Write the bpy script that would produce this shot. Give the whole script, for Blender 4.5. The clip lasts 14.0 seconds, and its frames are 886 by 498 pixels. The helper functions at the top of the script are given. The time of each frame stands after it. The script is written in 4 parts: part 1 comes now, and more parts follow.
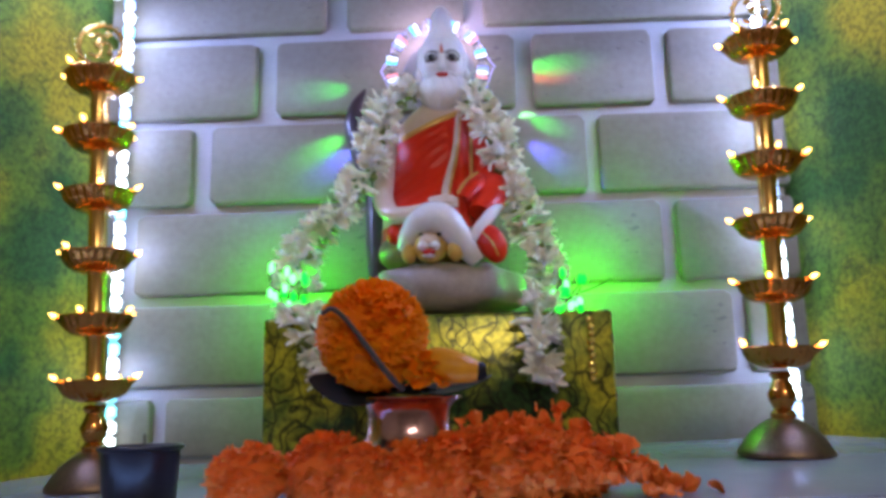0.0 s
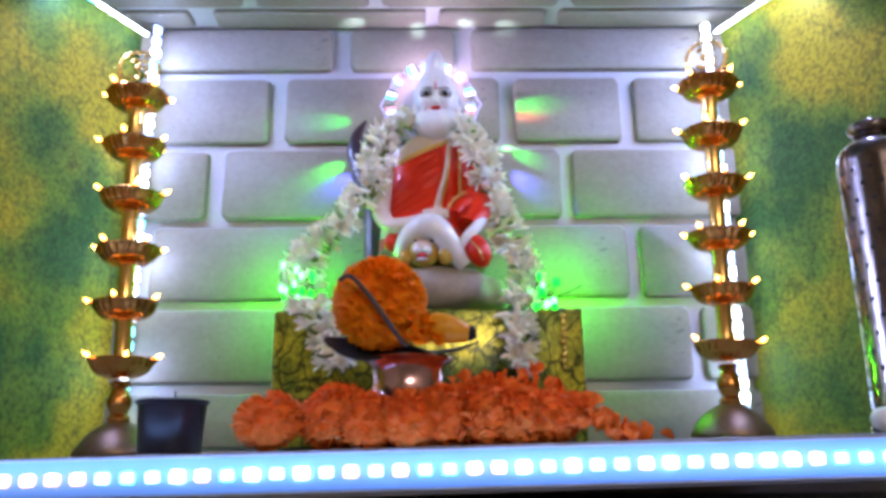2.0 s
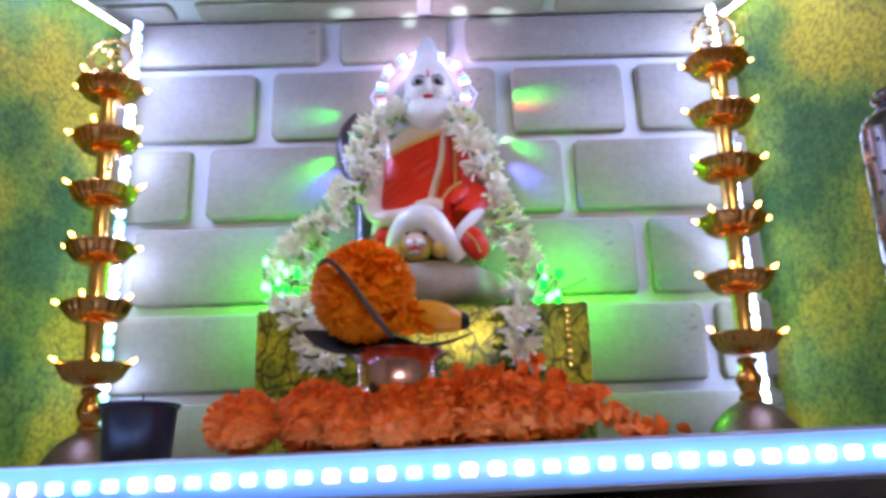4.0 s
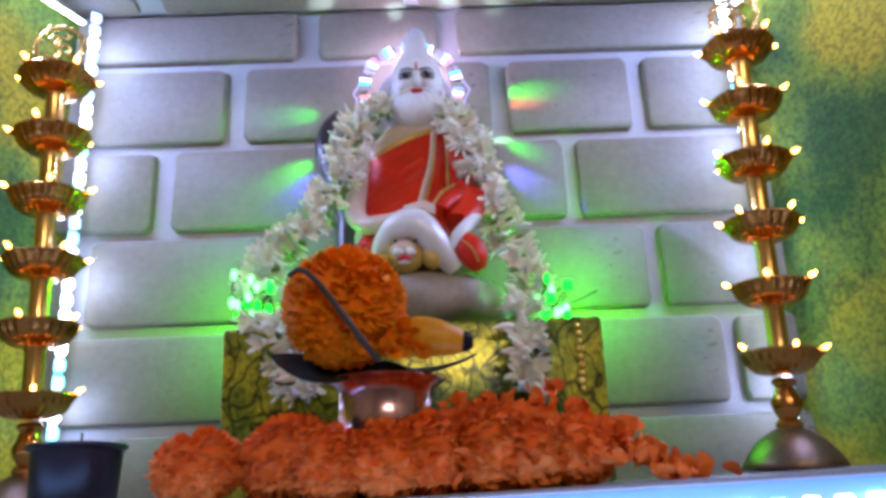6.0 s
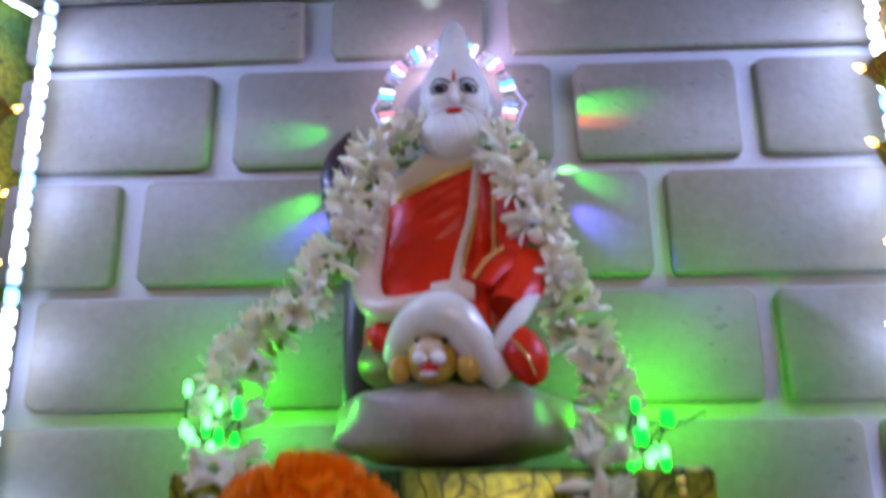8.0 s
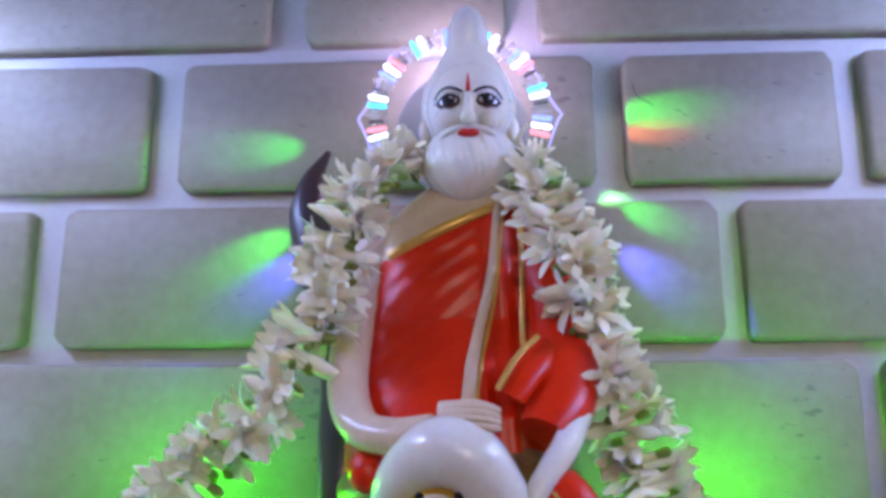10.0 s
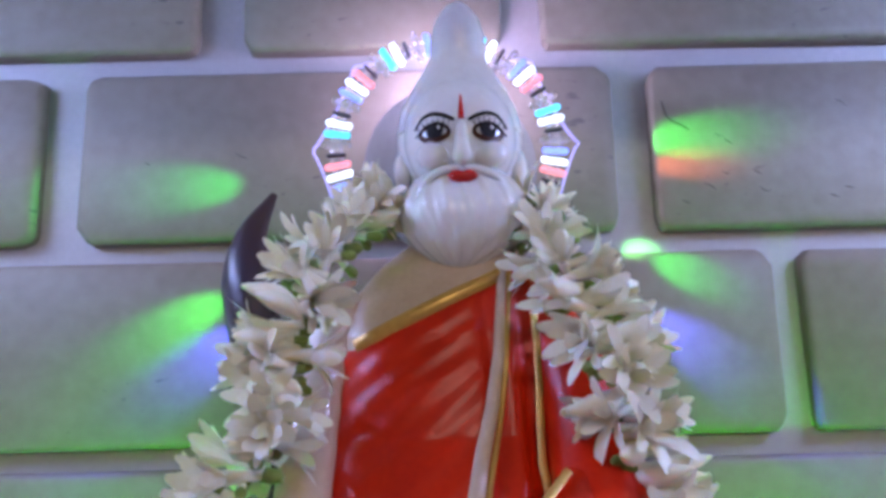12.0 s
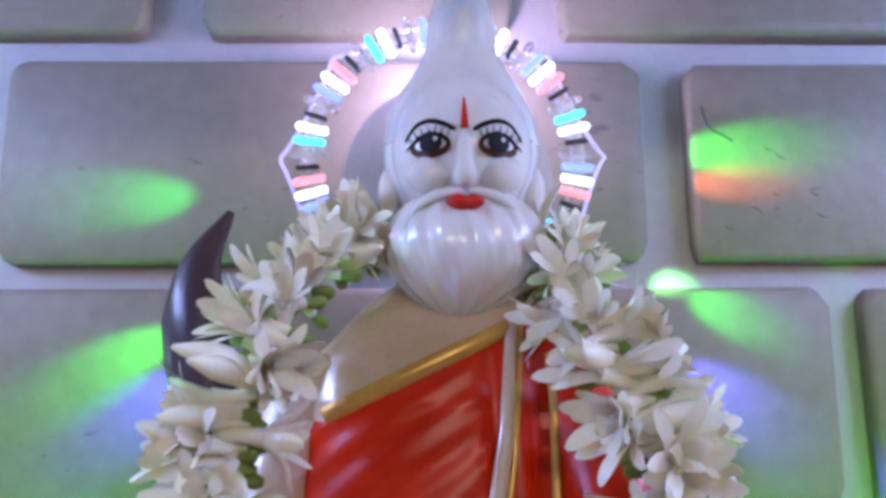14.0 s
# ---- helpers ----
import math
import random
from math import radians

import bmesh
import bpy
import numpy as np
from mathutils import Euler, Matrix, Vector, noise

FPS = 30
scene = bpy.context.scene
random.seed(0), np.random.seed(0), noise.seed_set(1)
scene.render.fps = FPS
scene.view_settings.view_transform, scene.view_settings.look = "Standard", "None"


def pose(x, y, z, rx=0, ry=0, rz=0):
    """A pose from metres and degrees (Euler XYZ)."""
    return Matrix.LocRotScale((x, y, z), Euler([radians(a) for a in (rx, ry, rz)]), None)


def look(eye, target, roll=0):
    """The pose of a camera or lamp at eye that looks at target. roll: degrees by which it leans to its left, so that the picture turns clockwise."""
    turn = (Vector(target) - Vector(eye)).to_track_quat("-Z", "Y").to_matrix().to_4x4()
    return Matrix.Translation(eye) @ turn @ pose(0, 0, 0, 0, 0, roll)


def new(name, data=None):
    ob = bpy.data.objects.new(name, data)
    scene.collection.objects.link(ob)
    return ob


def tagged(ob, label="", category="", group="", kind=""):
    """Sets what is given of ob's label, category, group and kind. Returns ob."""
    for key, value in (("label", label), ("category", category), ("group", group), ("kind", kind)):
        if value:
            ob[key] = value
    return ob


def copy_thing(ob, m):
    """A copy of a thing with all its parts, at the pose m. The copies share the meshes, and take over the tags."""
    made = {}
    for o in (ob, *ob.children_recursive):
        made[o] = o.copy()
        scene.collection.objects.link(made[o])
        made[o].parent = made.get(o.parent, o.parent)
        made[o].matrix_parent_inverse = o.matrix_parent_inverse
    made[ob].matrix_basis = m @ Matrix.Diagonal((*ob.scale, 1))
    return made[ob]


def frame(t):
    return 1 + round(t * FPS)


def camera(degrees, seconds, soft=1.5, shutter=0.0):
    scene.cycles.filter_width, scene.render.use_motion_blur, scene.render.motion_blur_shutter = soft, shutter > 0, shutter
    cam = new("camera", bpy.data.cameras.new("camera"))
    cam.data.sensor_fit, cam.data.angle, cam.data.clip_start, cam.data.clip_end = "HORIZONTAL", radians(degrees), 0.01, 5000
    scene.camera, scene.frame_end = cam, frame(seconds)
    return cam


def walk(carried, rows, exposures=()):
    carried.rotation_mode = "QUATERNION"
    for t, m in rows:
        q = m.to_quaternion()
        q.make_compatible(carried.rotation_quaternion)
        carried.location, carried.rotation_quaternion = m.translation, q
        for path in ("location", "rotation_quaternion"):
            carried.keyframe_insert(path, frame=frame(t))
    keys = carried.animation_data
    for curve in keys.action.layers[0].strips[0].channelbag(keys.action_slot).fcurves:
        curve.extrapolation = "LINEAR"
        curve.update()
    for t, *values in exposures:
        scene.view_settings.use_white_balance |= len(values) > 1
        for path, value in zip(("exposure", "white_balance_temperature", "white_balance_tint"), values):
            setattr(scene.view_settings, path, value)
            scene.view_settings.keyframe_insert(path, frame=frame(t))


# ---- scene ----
cam = camera(57.3, 14.0, soft=3.6, shutter=0.5)
PATH = [
    (0, (0.013, 0.023, 0.906), (-0.032, 1.987, 1.279), -1.6),
    (0.5, (0.009, 0.009, 0.892), (-0.053, 1.963, 1.31), -0.5),
    (1, (0.009, -0.009, 0.884), (-0.013, 1.941, 1.326), -0.9),
    (1.5, (0.013, -0.033, 0.866), (0.028, 1.901, 1.377), -0.7),
    (2, (0.0, -0.04, 0.845), (0.022, 1.887, 1.379), -0.6),
    (2.5, (0.002, -0.029, 0.836), (0.02, 1.895, 1.381), -1.0),
    (3, (0.007, -0.021, 0.836), (0.012, 1.896, 1.406), -1.0),
    (5.5, (0.011, 0.057, 0.845), (0.032, 1.967, 1.439), -2.8),
    (6, (0.005, 0.072, 0.852), (0.047, 1.973, 1.473), -2.5),
    (6.5, (0.005, 0.098, 0.854), (0.01, 1.99, 1.504), -2.1),
    (7, (0.004, 0.128, 0.867), (-0.019, 2.019, 1.519), -2.1),
    (7.5, (0.014, 0.164, 0.899), (-0.039, 2.073, 1.492), -1.6),
    (8, (0.013, 0.203, 0.96), (-0.068, 2.126, 1.502), -0.6),
    (8.2, (0.013, 0.206, 0.99), (-0.095, 2.134, 1.513), -0.7),
    (10.3, (-0.001, 0.314, 1.058), (-0.059, 2.278, 1.43), -0.1),
    (10.5, (-0.006, 0.32, 1.068), (-0.029, 2.288, 1.428), -0.6),
    (11, (-0.003, 0.353, 1.072), (-0.009, 2.317, 1.447), -1.4),
    (11.5, (-0.004, 0.371, 1.078), (0.007, 2.335, 1.458), -1.1),
    (12, (-0.006, 0.383, 1.09), (0.01, 2.347, 1.469), -1.4),
    (12.5, (-0.008, 0.395, 1.094), (0.026, 2.354, 1.496), -1.0),
    (13, (-0.007, 0.408, 1.1), (0.039, 2.369, 1.491), -1.0),
    (13.5, (-0.011, 0.413, 1.105), (0.041, 2.375, 1.488), -0.3),
    (14, (-0.007, 0.432, 1.114), (0.036, 2.402, 1.457), -0.3),
]
walk(cam, [(t, look(eye, target, roll)) for t, eye, target, roll in PATH], [(0.0, -0.35), (1.0, -0.15), (2.0, 0.1), (3.0, 0.25), (5.5, -0.1), (7.0, -0.32), (8.0, -0.48), (10.5, -0.35), (12.0, -0.52), (13.0, -0.5), (14.0, -0.35)])

# ---- world, lights ----
WALL_Y, CEIL_Z = 0.6935, 1.281


def shelf_z(x, y):
    return 0.8595 + 0.02 * x + 0.03 * (y - 0.42)


world = bpy.data.worlds.new("world")
scene.world = world
world.use_nodes = True
world.node_tree.nodes["Background"].inputs[0].default_value = (0.75, 0.8, 1.0, 1)
world.node_tree.nodes["Background"].inputs[1].default_value = 0.1


def lamp(name, kind, m, energy, color, size=0.003, size_y=None, cone=None, blend=0.8):
    data = bpy.data.lights.new(name, kind)
    data.energy, data.color = energy, color
    if kind == "AREA":
        data.shape, data.size, data.size_y = "RECTANGLE", size, size_y or size
    else:
        data.shadow_soft_size = size
    if kind == "SPOT":
        data.spot_size, data.spot_blend = radians(cone), blend
    ob = new(name, data)
    ob.matrix_world = m
    return ob


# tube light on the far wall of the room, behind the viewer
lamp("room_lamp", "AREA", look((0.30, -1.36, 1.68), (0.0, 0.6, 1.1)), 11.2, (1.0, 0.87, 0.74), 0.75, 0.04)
# light of the corner and ceiling strips
for s in (-1, 1):
    for z in (0.935, 1.035, 1.135, 1.235):
        lamp("corner_strip_lamp", "POINT", pose(s * 0.262, 0.664, z), 0.10, (0.40, 0.50, 1.0), 0.008)
    lamp("ceiling_strip_lamp", "AREA", look((s * 0.318, 0.54, 1.264), (s * 0.02, 0.62, 1.07)), 2.1, (0.38, 0.47, 1.0), 0.26, 0.008)
# light of the strip on the shelf's front edge
lamp("edge_strip_lamp", "AREA", look((0.0, 0.374, 0.850), (0.0, 0.40, 0.862)), 0.22, (0.22, 0.40, 1.0), 0.8, 0.005)
# green lights hung in the garland
lamp("green_lamp_a", "POINT", pose(-0.124, 0.645, 1.008), 0.40, (0.06, 1.0, 0.006))
lamp("green_lamp_b", "POINT", pose(0.116, 0.645, 1.004), 0.40, (0.06, 1.0, 0.006))
# beams of the halo's bulbs that graze the wall: where each starts, where it points, colour, power, cone
for x0, z0, x1, z1, col, w, cone in (
        (-0.046, 1.178, -0.108, 1.174, (0.02, 1.0, 0.08), 1.3, 24), (0.046, 1.188, 0.098, 1.191, (0.04, 1.0, 0.05), 1.0, 24),
        (0.046, 1.180, 0.096, 1.180, (1.0, 0.26, 0.08), 0.6, 18), (-0.056, 1.148, -0.108, 1.119, (0.05, 1.0, 0.04), 1.4, 24),
        (0.052, 1.156, 0.069, 1.148, (0.22, 1.0, 0.25), 0.5, 24), (0.050, 1.156, 0.092, 1.136, (0.03, 1.0, 0.05), 0.8, 22),
        (0.050, 1.140, 0.096, 1.104, (0.09, 0.10, 1.0), 2.0, 28), (-0.054, 1.138, -0.098, 1.104, (0.08, 0.10, 1.0), 2.0, 28)):
    lamp("halo_beam", "SPOT", look((x0, 0.667, z0), (x1, WALL_Y - 0.006, z1)), w, col, 0.0015, cone=cone, blend=0.9)
# and those that reach the ceiling
for x, y in ((-0.081, 0.677), (-0.016, 0.688), (0.034, 0.679), (0.077, 0.685)):
    lamp("halo_ceiling_beam", "SPOT", look((x * 0.5, 0.655, 1.232), (x, y, CEIL_Z)), 0.7, (0.55, 0.85, 1.0), 0.002, cone=22, blend=1.0)
lamp("halo_glow", "POINT", pose(0.0, 0.668, 1.205), 0.44, (0.72, 0.56, 1.0), 0.01)


# ---- materials ----
def nodes_of(name):
    m = bpy.data.materials.new(name)
    m.use_nodes = True
    return m, m.node_tree, m.node_tree.nodes["Principled BSDF"]


def mat(name, a, b=None, rough=0.5, metal=0.0, scale=60, fine=600, bump=0.15, depth=0.0005, spec=0.5, sss=0.0, coat=0.0, trans=0.0, per_piece=0.0):
    """Two colours mixed by noise at two scales, with a fine relief."""
    m, nt, p = nodes_of(name)
    b = b or tuple(c * 0.75 for c in a)
    tc = nt.nodes.new("ShaderNodeTexCoord")
    n1, n2 = nt.nodes.new("ShaderNodeTexNoise"), nt.nodes.new("ShaderNodeTexNoise")
    n1.inputs["Scale"].default_value, n2.inputs["Scale"].default_value = scale, fine
    n1.inputs["Detail"].default_value, n2.inputs["Detail"].default_value = 4, 3
    add = nt.nodes.new("ShaderNodeMath")
    add.operation = "MULTIPLY_ADD"
    add.inputs[1].default_value = 0.45
    mul = nt.nodes.new("ShaderNodeMath")
    mul.operation, mul.inputs[1].default_value = "MULTIPLY", 0.55
    for n in (n1, n2):
        nt.links.new(tc.outputs["Object"], n.inputs["Vector"])
    nt.links.new(n1.outputs["Fac"], mul.inputs[0])
    nt.links.new(n2.outputs["Fac"], add.inputs[0])
    nt.links.new(mul.outputs[0], add.inputs[2])
    ramp = nt.nodes.new("ShaderNodeValToRGB")
    ramp.color_ramp.elements[0].position, ramp.color_ramp.elements[1].position = 0.32, 0.68
    ramp.color_ramp.elements[0].color, ramp.color_ramp.elements[1].color = (*b, 1), (*a, 1)
    nt.links.new(add.outputs[0], ramp.inputs[0])
    out = ramp.outputs[0]
    if per_piece:
        oi = nt.nodes.new("ShaderNodeObjectInfo")
        geo = nt.nodes.new("ShaderNodeNewGeometry")
        sm = nt.nodes.new("ShaderNodeMath")
        nt.links.new(oi.outputs["Random"], sm.inputs[0])
        nt.links.new(geo.outputs["Random Per Island"], sm.inputs[1])
        mr = nt.nodes.new("ShaderNodeMapRange")
        mr.inputs["From Max"].default_value = 2
        mr.inputs["To Min"].default_value, mr.inputs["To Max"].default_value = 1 - per_piece, 1 + per_piece
        hsv = nt.nodes.new("ShaderNodeHueSaturation")
        nt.links.new(sm.outputs[0], mr.inputs[0])
        nt.links.new(mr.outputs[0], hsv.inputs["Value"])
        nt.links.new(out, hsv.inputs["Color"])
        out = hsv.outputs[0]
    nt.links.new(out, p.inputs["Base Color"])
    p.inputs["Roughness"].default_value, p.inputs["Metallic"].default_value = rough, metal
    p.inputs["Specular IOR Level"].default_value = spec
    if sss:
        p.inputs["Subsurface Weight"].default_value = sss
        p.inputs["Subsurface Radius"].default_value = (0.004, 0.0025, 0.0015)
        p.inputs["Subsurface Scale"].default_value = 1.0
    p.inputs["Coat Weight"].default_value = coat
    p.inputs["Coat Roughness"].default_value = 0.08
    p.inputs["Transmission Weight"].default_value = trans
    if bump:
        bp = nt.nodes.new("ShaderNodeBump")
        bp.inputs["Strength"].default_value, bp.inputs["Distance"].default_value = bump, depth
        nt.links.new(add.outputs[0], bp.inputs["Height"])
        nt.links.new(bp.outputs[0], p.inputs["Normal"])
    return m


def glow(name, color, strength):
    m, nt, p = nodes_of(name)
    p.inputs["Base Color"].default_value = (*color, 1)
    p.inputs["Emission Color"].default_value = (*color, 1)
    p.inputs["Emission Strength"].default_value = strength
    return m


def moss_material(name, gold=0.0, rough=0.8):
    """A print of yellow and green grass with dark thin stalks."""
    m, nt, p = nodes_of(name)
    tc = nt.nodes.new("ShaderNodeTexCoord")

    def noise_of(scale, detail=5):
        n = nt.nodes.new("ShaderNodeTexNoise")
        n.inputs["Scale"].default_value, n.inputs["Detail"].default_value = scale, detail
        nt.links.new(tc.outputs["Object"], n.inputs["Vector"])
        return n.outputs["Fac"]

    def ramp_of(fac, stops):
        r = nt.nodes.new("ShaderNodeValToRGB")
        while len(r.color_ramp.elements) < len(stops):
            r.color_ramp.elements.new(0.5)
        for e, (pos, c) in zip(r.color_ramp.elements, stops):
            e.position, e.color = pos, (*c, 1)
        nt.links.new(fac, r.inputs[0])
        return r.outputs[0]

    def mix_of(kind, fac, a, b):
        x = nt.nodes.new("ShaderNodeMix")
        x.data_type, x.blend_type = "RGBA", kind
        x.inputs[0].default_value = fac
        nt.links.new(a, x.inputs[6])
        nt.links.new(b, x.inputs[7])
        return x.outputs[2]

    base = ramp_of(noise_of(9 if not gold else 25, 3), [(0.36, (0.035, 0.10, 0.012)), (0.47, (0.15, 0.20, 0.010)), (0.59, (0.42, 0.30, 0.006))] if not gold else [(0.40, (0.02, 0.07, 0.012)), (0.48, (0.22, 0.26, 0.02)), (0.62, (0.60, 0.52, 0.03))])
    grain = ramp_of(noise_of(260, 6), [(0.30, (0.35, 0.38, 0.35)), (0.62, (1, 1, 1))])
    vo = nt.nodes.new("ShaderNodeTexVoronoi")
    vo.feature, vo.inputs["Scale"].default_value = "DISTANCE_TO_EDGE", 34 if not gold else 85
    warp = nt.nodes.new("ShaderNodeVectorMath")
    warp.operation = "MULTIPLY_ADD"
    nn = nt.nodes.new("ShaderNodeTexNoise")
    nn.inputs["Scale"].default_value = 30
    nt.links.new(tc.outputs["Object"], nn.inputs["Vector"])
    nt.links.new(nn.outputs["Color"], warp.inputs[0])
    warp.inputs[1].default_value = (0.05, 0.05, 0.05)
    nt.links.new(tc.outputs["Object"], warp.inputs[2])
    slant = nt.nodes.new("ShaderNodeMapping")
    slant.inputs["Rotation"].default_value = (radians(20), radians(38), 0)
    slant.inputs["Scale"].default_value = (1.0, 1.0, 0.3)
    nt.links.new(warp.outputs[0], slant.inputs["Vector"])
    nt.links.new(slant.outputs[0], vo.inputs["Vector"])
    lines = ramp_of(vo.outputs["Distance"], [(0.004, (0.28, 0.30, 0.2)), (0.03, (1, 1, 1))] if not gold else [(0.01, (0.05, 0.07, 0.03)), (0.09, (1, 1, 1))])
    col = mix_of("MULTIPLY", 0.55 if not gold else 0.9, mix_of("MULTIPLY", 1.0, base, grain), lines)
    nt.links.new(col, p.inputs["Base Color"])
    p.inputs["Roughness"].default_value, p.inputs["Metallic"].default_value = rough, gold
    bp = nt.nodes.new("ShaderNodeBump")
    bp.inputs["Strength"].default_value, bp.inputs["Distance"].default_value = 0.5, 0.001
    nt.links.new(noise_of(120 if gold else 350, 4), bp.inputs["Height"])
    nt.links.new(bp.outputs[0], p.inputs["Normal"])
    return m


def brick_material():
    """Pale stone-print foam with faint stains and short dark cracks."""
    m = mat("foam_brick", (0.27, 0.235, 0.19), (0.21, 0.175, 0.135), 0.55, scale=22, fine=170, bump=0.35, depth=0.0012, per_piece=0.05)
    nt = m.node_tree
    p = nt.nodes["Principled BSDF"]
    src = p.inputs["Base Color"].links[0].from_socket
    tc = nt.nodes.new("ShaderNodeTexCoord")
    mp = nt.nodes.new("ShaderNodeMapping")
    mp.inputs["Scale"].default_value = (1.0, 1.0, 2.6)
    n = nt.nodes.new("ShaderNodeTexNoise")
    n.inputs["Scale"].default_value, n.inputs["Detail"].default_value = 130, 6
    n2 = nt.nodes.new("ShaderNodeTexNoise")
    n2.inputs["Scale"].default_value = 18
    nt.links.new(tc.outputs["Object"], mp.inputs[0])
    nt.links.new(mp.outputs[0], n.inputs["Vector"])
    nt.links.new(tc.outputs["Object"], n2.inputs["Vector"])
    r = nt.nodes.new("ShaderNodeValToRGB")
    r.color_ramp.elements[0].position, r.color_ramp.elements[1].position = 0.738, 0.785
    mul = nt.nodes.new("ShaderNodeMath")
    mul.operation = "MULTIPLY_ADD"
    mul.inputs[1].default_value = 0.45
    nt.links.new(n2.outputs["Fac"], mul.inputs[0])
    half = nt.nodes.new("ShaderNodeMath")
    half.operation, half.inputs[1].default_value = "MULTIPLY", 0.72
    nt.links.new(n.outputs["Fac"], half.inputs[0])
    nt.links.new(half.outputs[0], mul.inputs[2])
    nt.links.new(mul.outputs[0], r.inputs[0])
    x = nt.nodes.new("ShaderNodeMix")
    x.data_type = "RGBA"
    nt.links.new(r.outputs[0], x.inputs[0])
    nt.links.new(src, x.inputs[6])
    x.inputs[7].default_value = (0.15, 0.12, 0.11, 1)
    nt.links.new(x.outputs[2], p.inputs["Base Color"])
    return m


M_BRICK = brick_material()
M_MORTAR = mat("foam_mortar", (0.50, 0.49, 0.49), (0.43, 0.42, 0.42), 0.5, scale=30, fine=400)
M_MOSS = moss_material("grass_print")
M_GOLDBOX = moss_material("gold_print", 0.35, 0.28)
M_FOIL = mat("gold_glint_foil", (0.92, 0.74, 0.20), (0.70, 0.55, 0.12), 0.18, 0.9, scale=200, fine=900, bump=0.5)
M_SHELF = mat("shelf_laminate", (0.27, 0.27, 0.32), (0.22, 0.22, 0.26), 0.25, scale=25, fine=500, bump=0.05)
M_DARK = mat("dark_laminate", (0.05, 0.05, 0.06), (0.03, 0.03, 0.04), 0.35)
M_PLASTER = mat("plaster", (0.62, 0.58, 0.52), (0.52, 0.48, 0.43), 0.9, scale=4, fine=90, bump=0.2)
M_BRASS = mat("brass", (0.92, 0.60, 0.20), (0.74, 0.40, 0.11), 0.24, 1.0, scale=90, fine=900, bump=0.12)
M_BRASS_DARK = mat("aged_brass", (0.74, 0.33, 0.08), (0.46, 0.17, 0.04), 0.20, 1.0, scale=90, fine=900, bump=0.2)
M_BRASS_SHADED = mat("shaded_brass", (0.30, 0.20, 0.13), (0.17, 0.11, 0.08), 0.42, 0.9, scale=90, fine=700, bump=0.3)
M_HIDE = mat("painted_hide", (0.30, 0.15, 0.045), (0.10, 0.05, 0.025), 0.35, scale=120, fine=500)
M_COPPER = mat("copper", (0.72, 0.44, 0.45), (0.52, 0.30, 0.31), 0.22, 1.0, scale=60, fine=700, bump=0.1)
M_STEEL = mat("pierced_steel", (0.24, 0.20, 0.18), (0.13, 0.10, 0.10), 0.22, 1.0, scale=70)
M_HOLE = mat("dark_hole", (0.03, 0.025, 0.03), None, 0.8)
M_CUP = mat("navy_cup", (0.022, 0.021, 0.034), (0.010, 0.010, 0.016), 0.30, scale=60)
M_MARI = mat("marigold_petal", (1.0, 0.26, 0.003), (0.94, 0.19, 0.002), 0.6, spec=0.12, scale=120, fine=1200, sss=0.55, per_piece=0.10)
M_MARI_RED = mat("red_marigold_petal", (1.0, 0.25, 0.045), (0.92, 0.17, 0.03), 0.6, spec=0.12, scale=120, fine=1200, sss=0.55, per_piece=0.12)
M_JAS = mat("jasmine_white", (0.93, 0.89, 0.76), (0.86, 0.78, 0.58), 0.42, scale=90, fine=800, sss=0.4, per_piece=0.06)
M_JGREEN = mat("jasmine_green", (0.25, 0.32, 0.07), (0.14, 0.20, 0.04), 0.45, scale=90)
M_LEAF = mat("dark_leaf", (0.012, 0.017, 0.020), (0.007, 0.009, 0.012), 0.5, scale=80)
M_BANANA = mat("banana_skin", (0.85, 0.36, 0.006), (0.72, 0.26, 0.005), 0.45, scale=50, fine=300)
M_STEM = mat("dried_stem", (0.07, 0.05, 0.04), (0.03, 0.025, 0.02), 0.6)
M_MARBLE = mat("white_marble", (0.82, 0.79, 0.76), (0.74, 0.69, 0.66), 0.18, scale=50, fine=400, bump=0.06, sss=0.25, coat=0.5)
M_SKIN = mat("ivory_paint", (0.74, 0.57, 0.43), (0.62, 0.45, 0.32), 0.28, scale=70, bump=0.05, coat=0.4)
M_ROBE = mat("red_gloss_paint", (0.74, 0.026, 0.0015), (0.60, 0.014, 0.001), 0.34, scale=60, fine=500, bump=0.12, spec=0.4)
M_GILT = mat("gold_paint", (0.78, 0.48, 0.12), (0.60, 0.32, 0.08), 0.30, 0.35, scale=120)
M_ROCK = mat("grey_rock_paint", (0.42, 0.34, 0.28), (0.28, 0.23, 0.20), 0.40, scale=60, fine=300, bump=0.3)
M_NAVY = mat("navy_paint", (0.035, 0.028, 0.055), (0.06, 0.028, 0.022), 0.28, scale=50)
M_INK = mat("black_paint", (0.012, 0.009, 0.010), None, 0.6, spec=0.2)
M_BROWN = mat("brown_paint", (0.10, 0.035, 0.02), None, 0.5, spec=0.2)
M_LIP = mat("red_paint", (0.62, 0.02, 0.015), None, 0.25)
M_DISC = mat("grey_disc_paint", (0.34, 0.33, 0.36), (0.27, 0.26, 0.29), 0.3, scale=50)
M_OCHRE = mat("ochre_paint", (0.62, 0.40, 0.06), (0.5, 0.28, 0.05), 0.3)
M_CLEAR = mat("clear_plastic", (0.9, 0.9, 0.9), (0.85, 0.85, 0.85), 0.08, scale=60, bump=0.0, trans=0.85)
M_PCB = mat("strip_base", (0.70, 0.72, 0.78), None, 0.4)
M_WIRE = mat("dark_wire", (0.02, 0.04, 0.02), None, 0.5)
G_WHITE = glow("led_white", (0.80, 0.92, 1.0), 14)
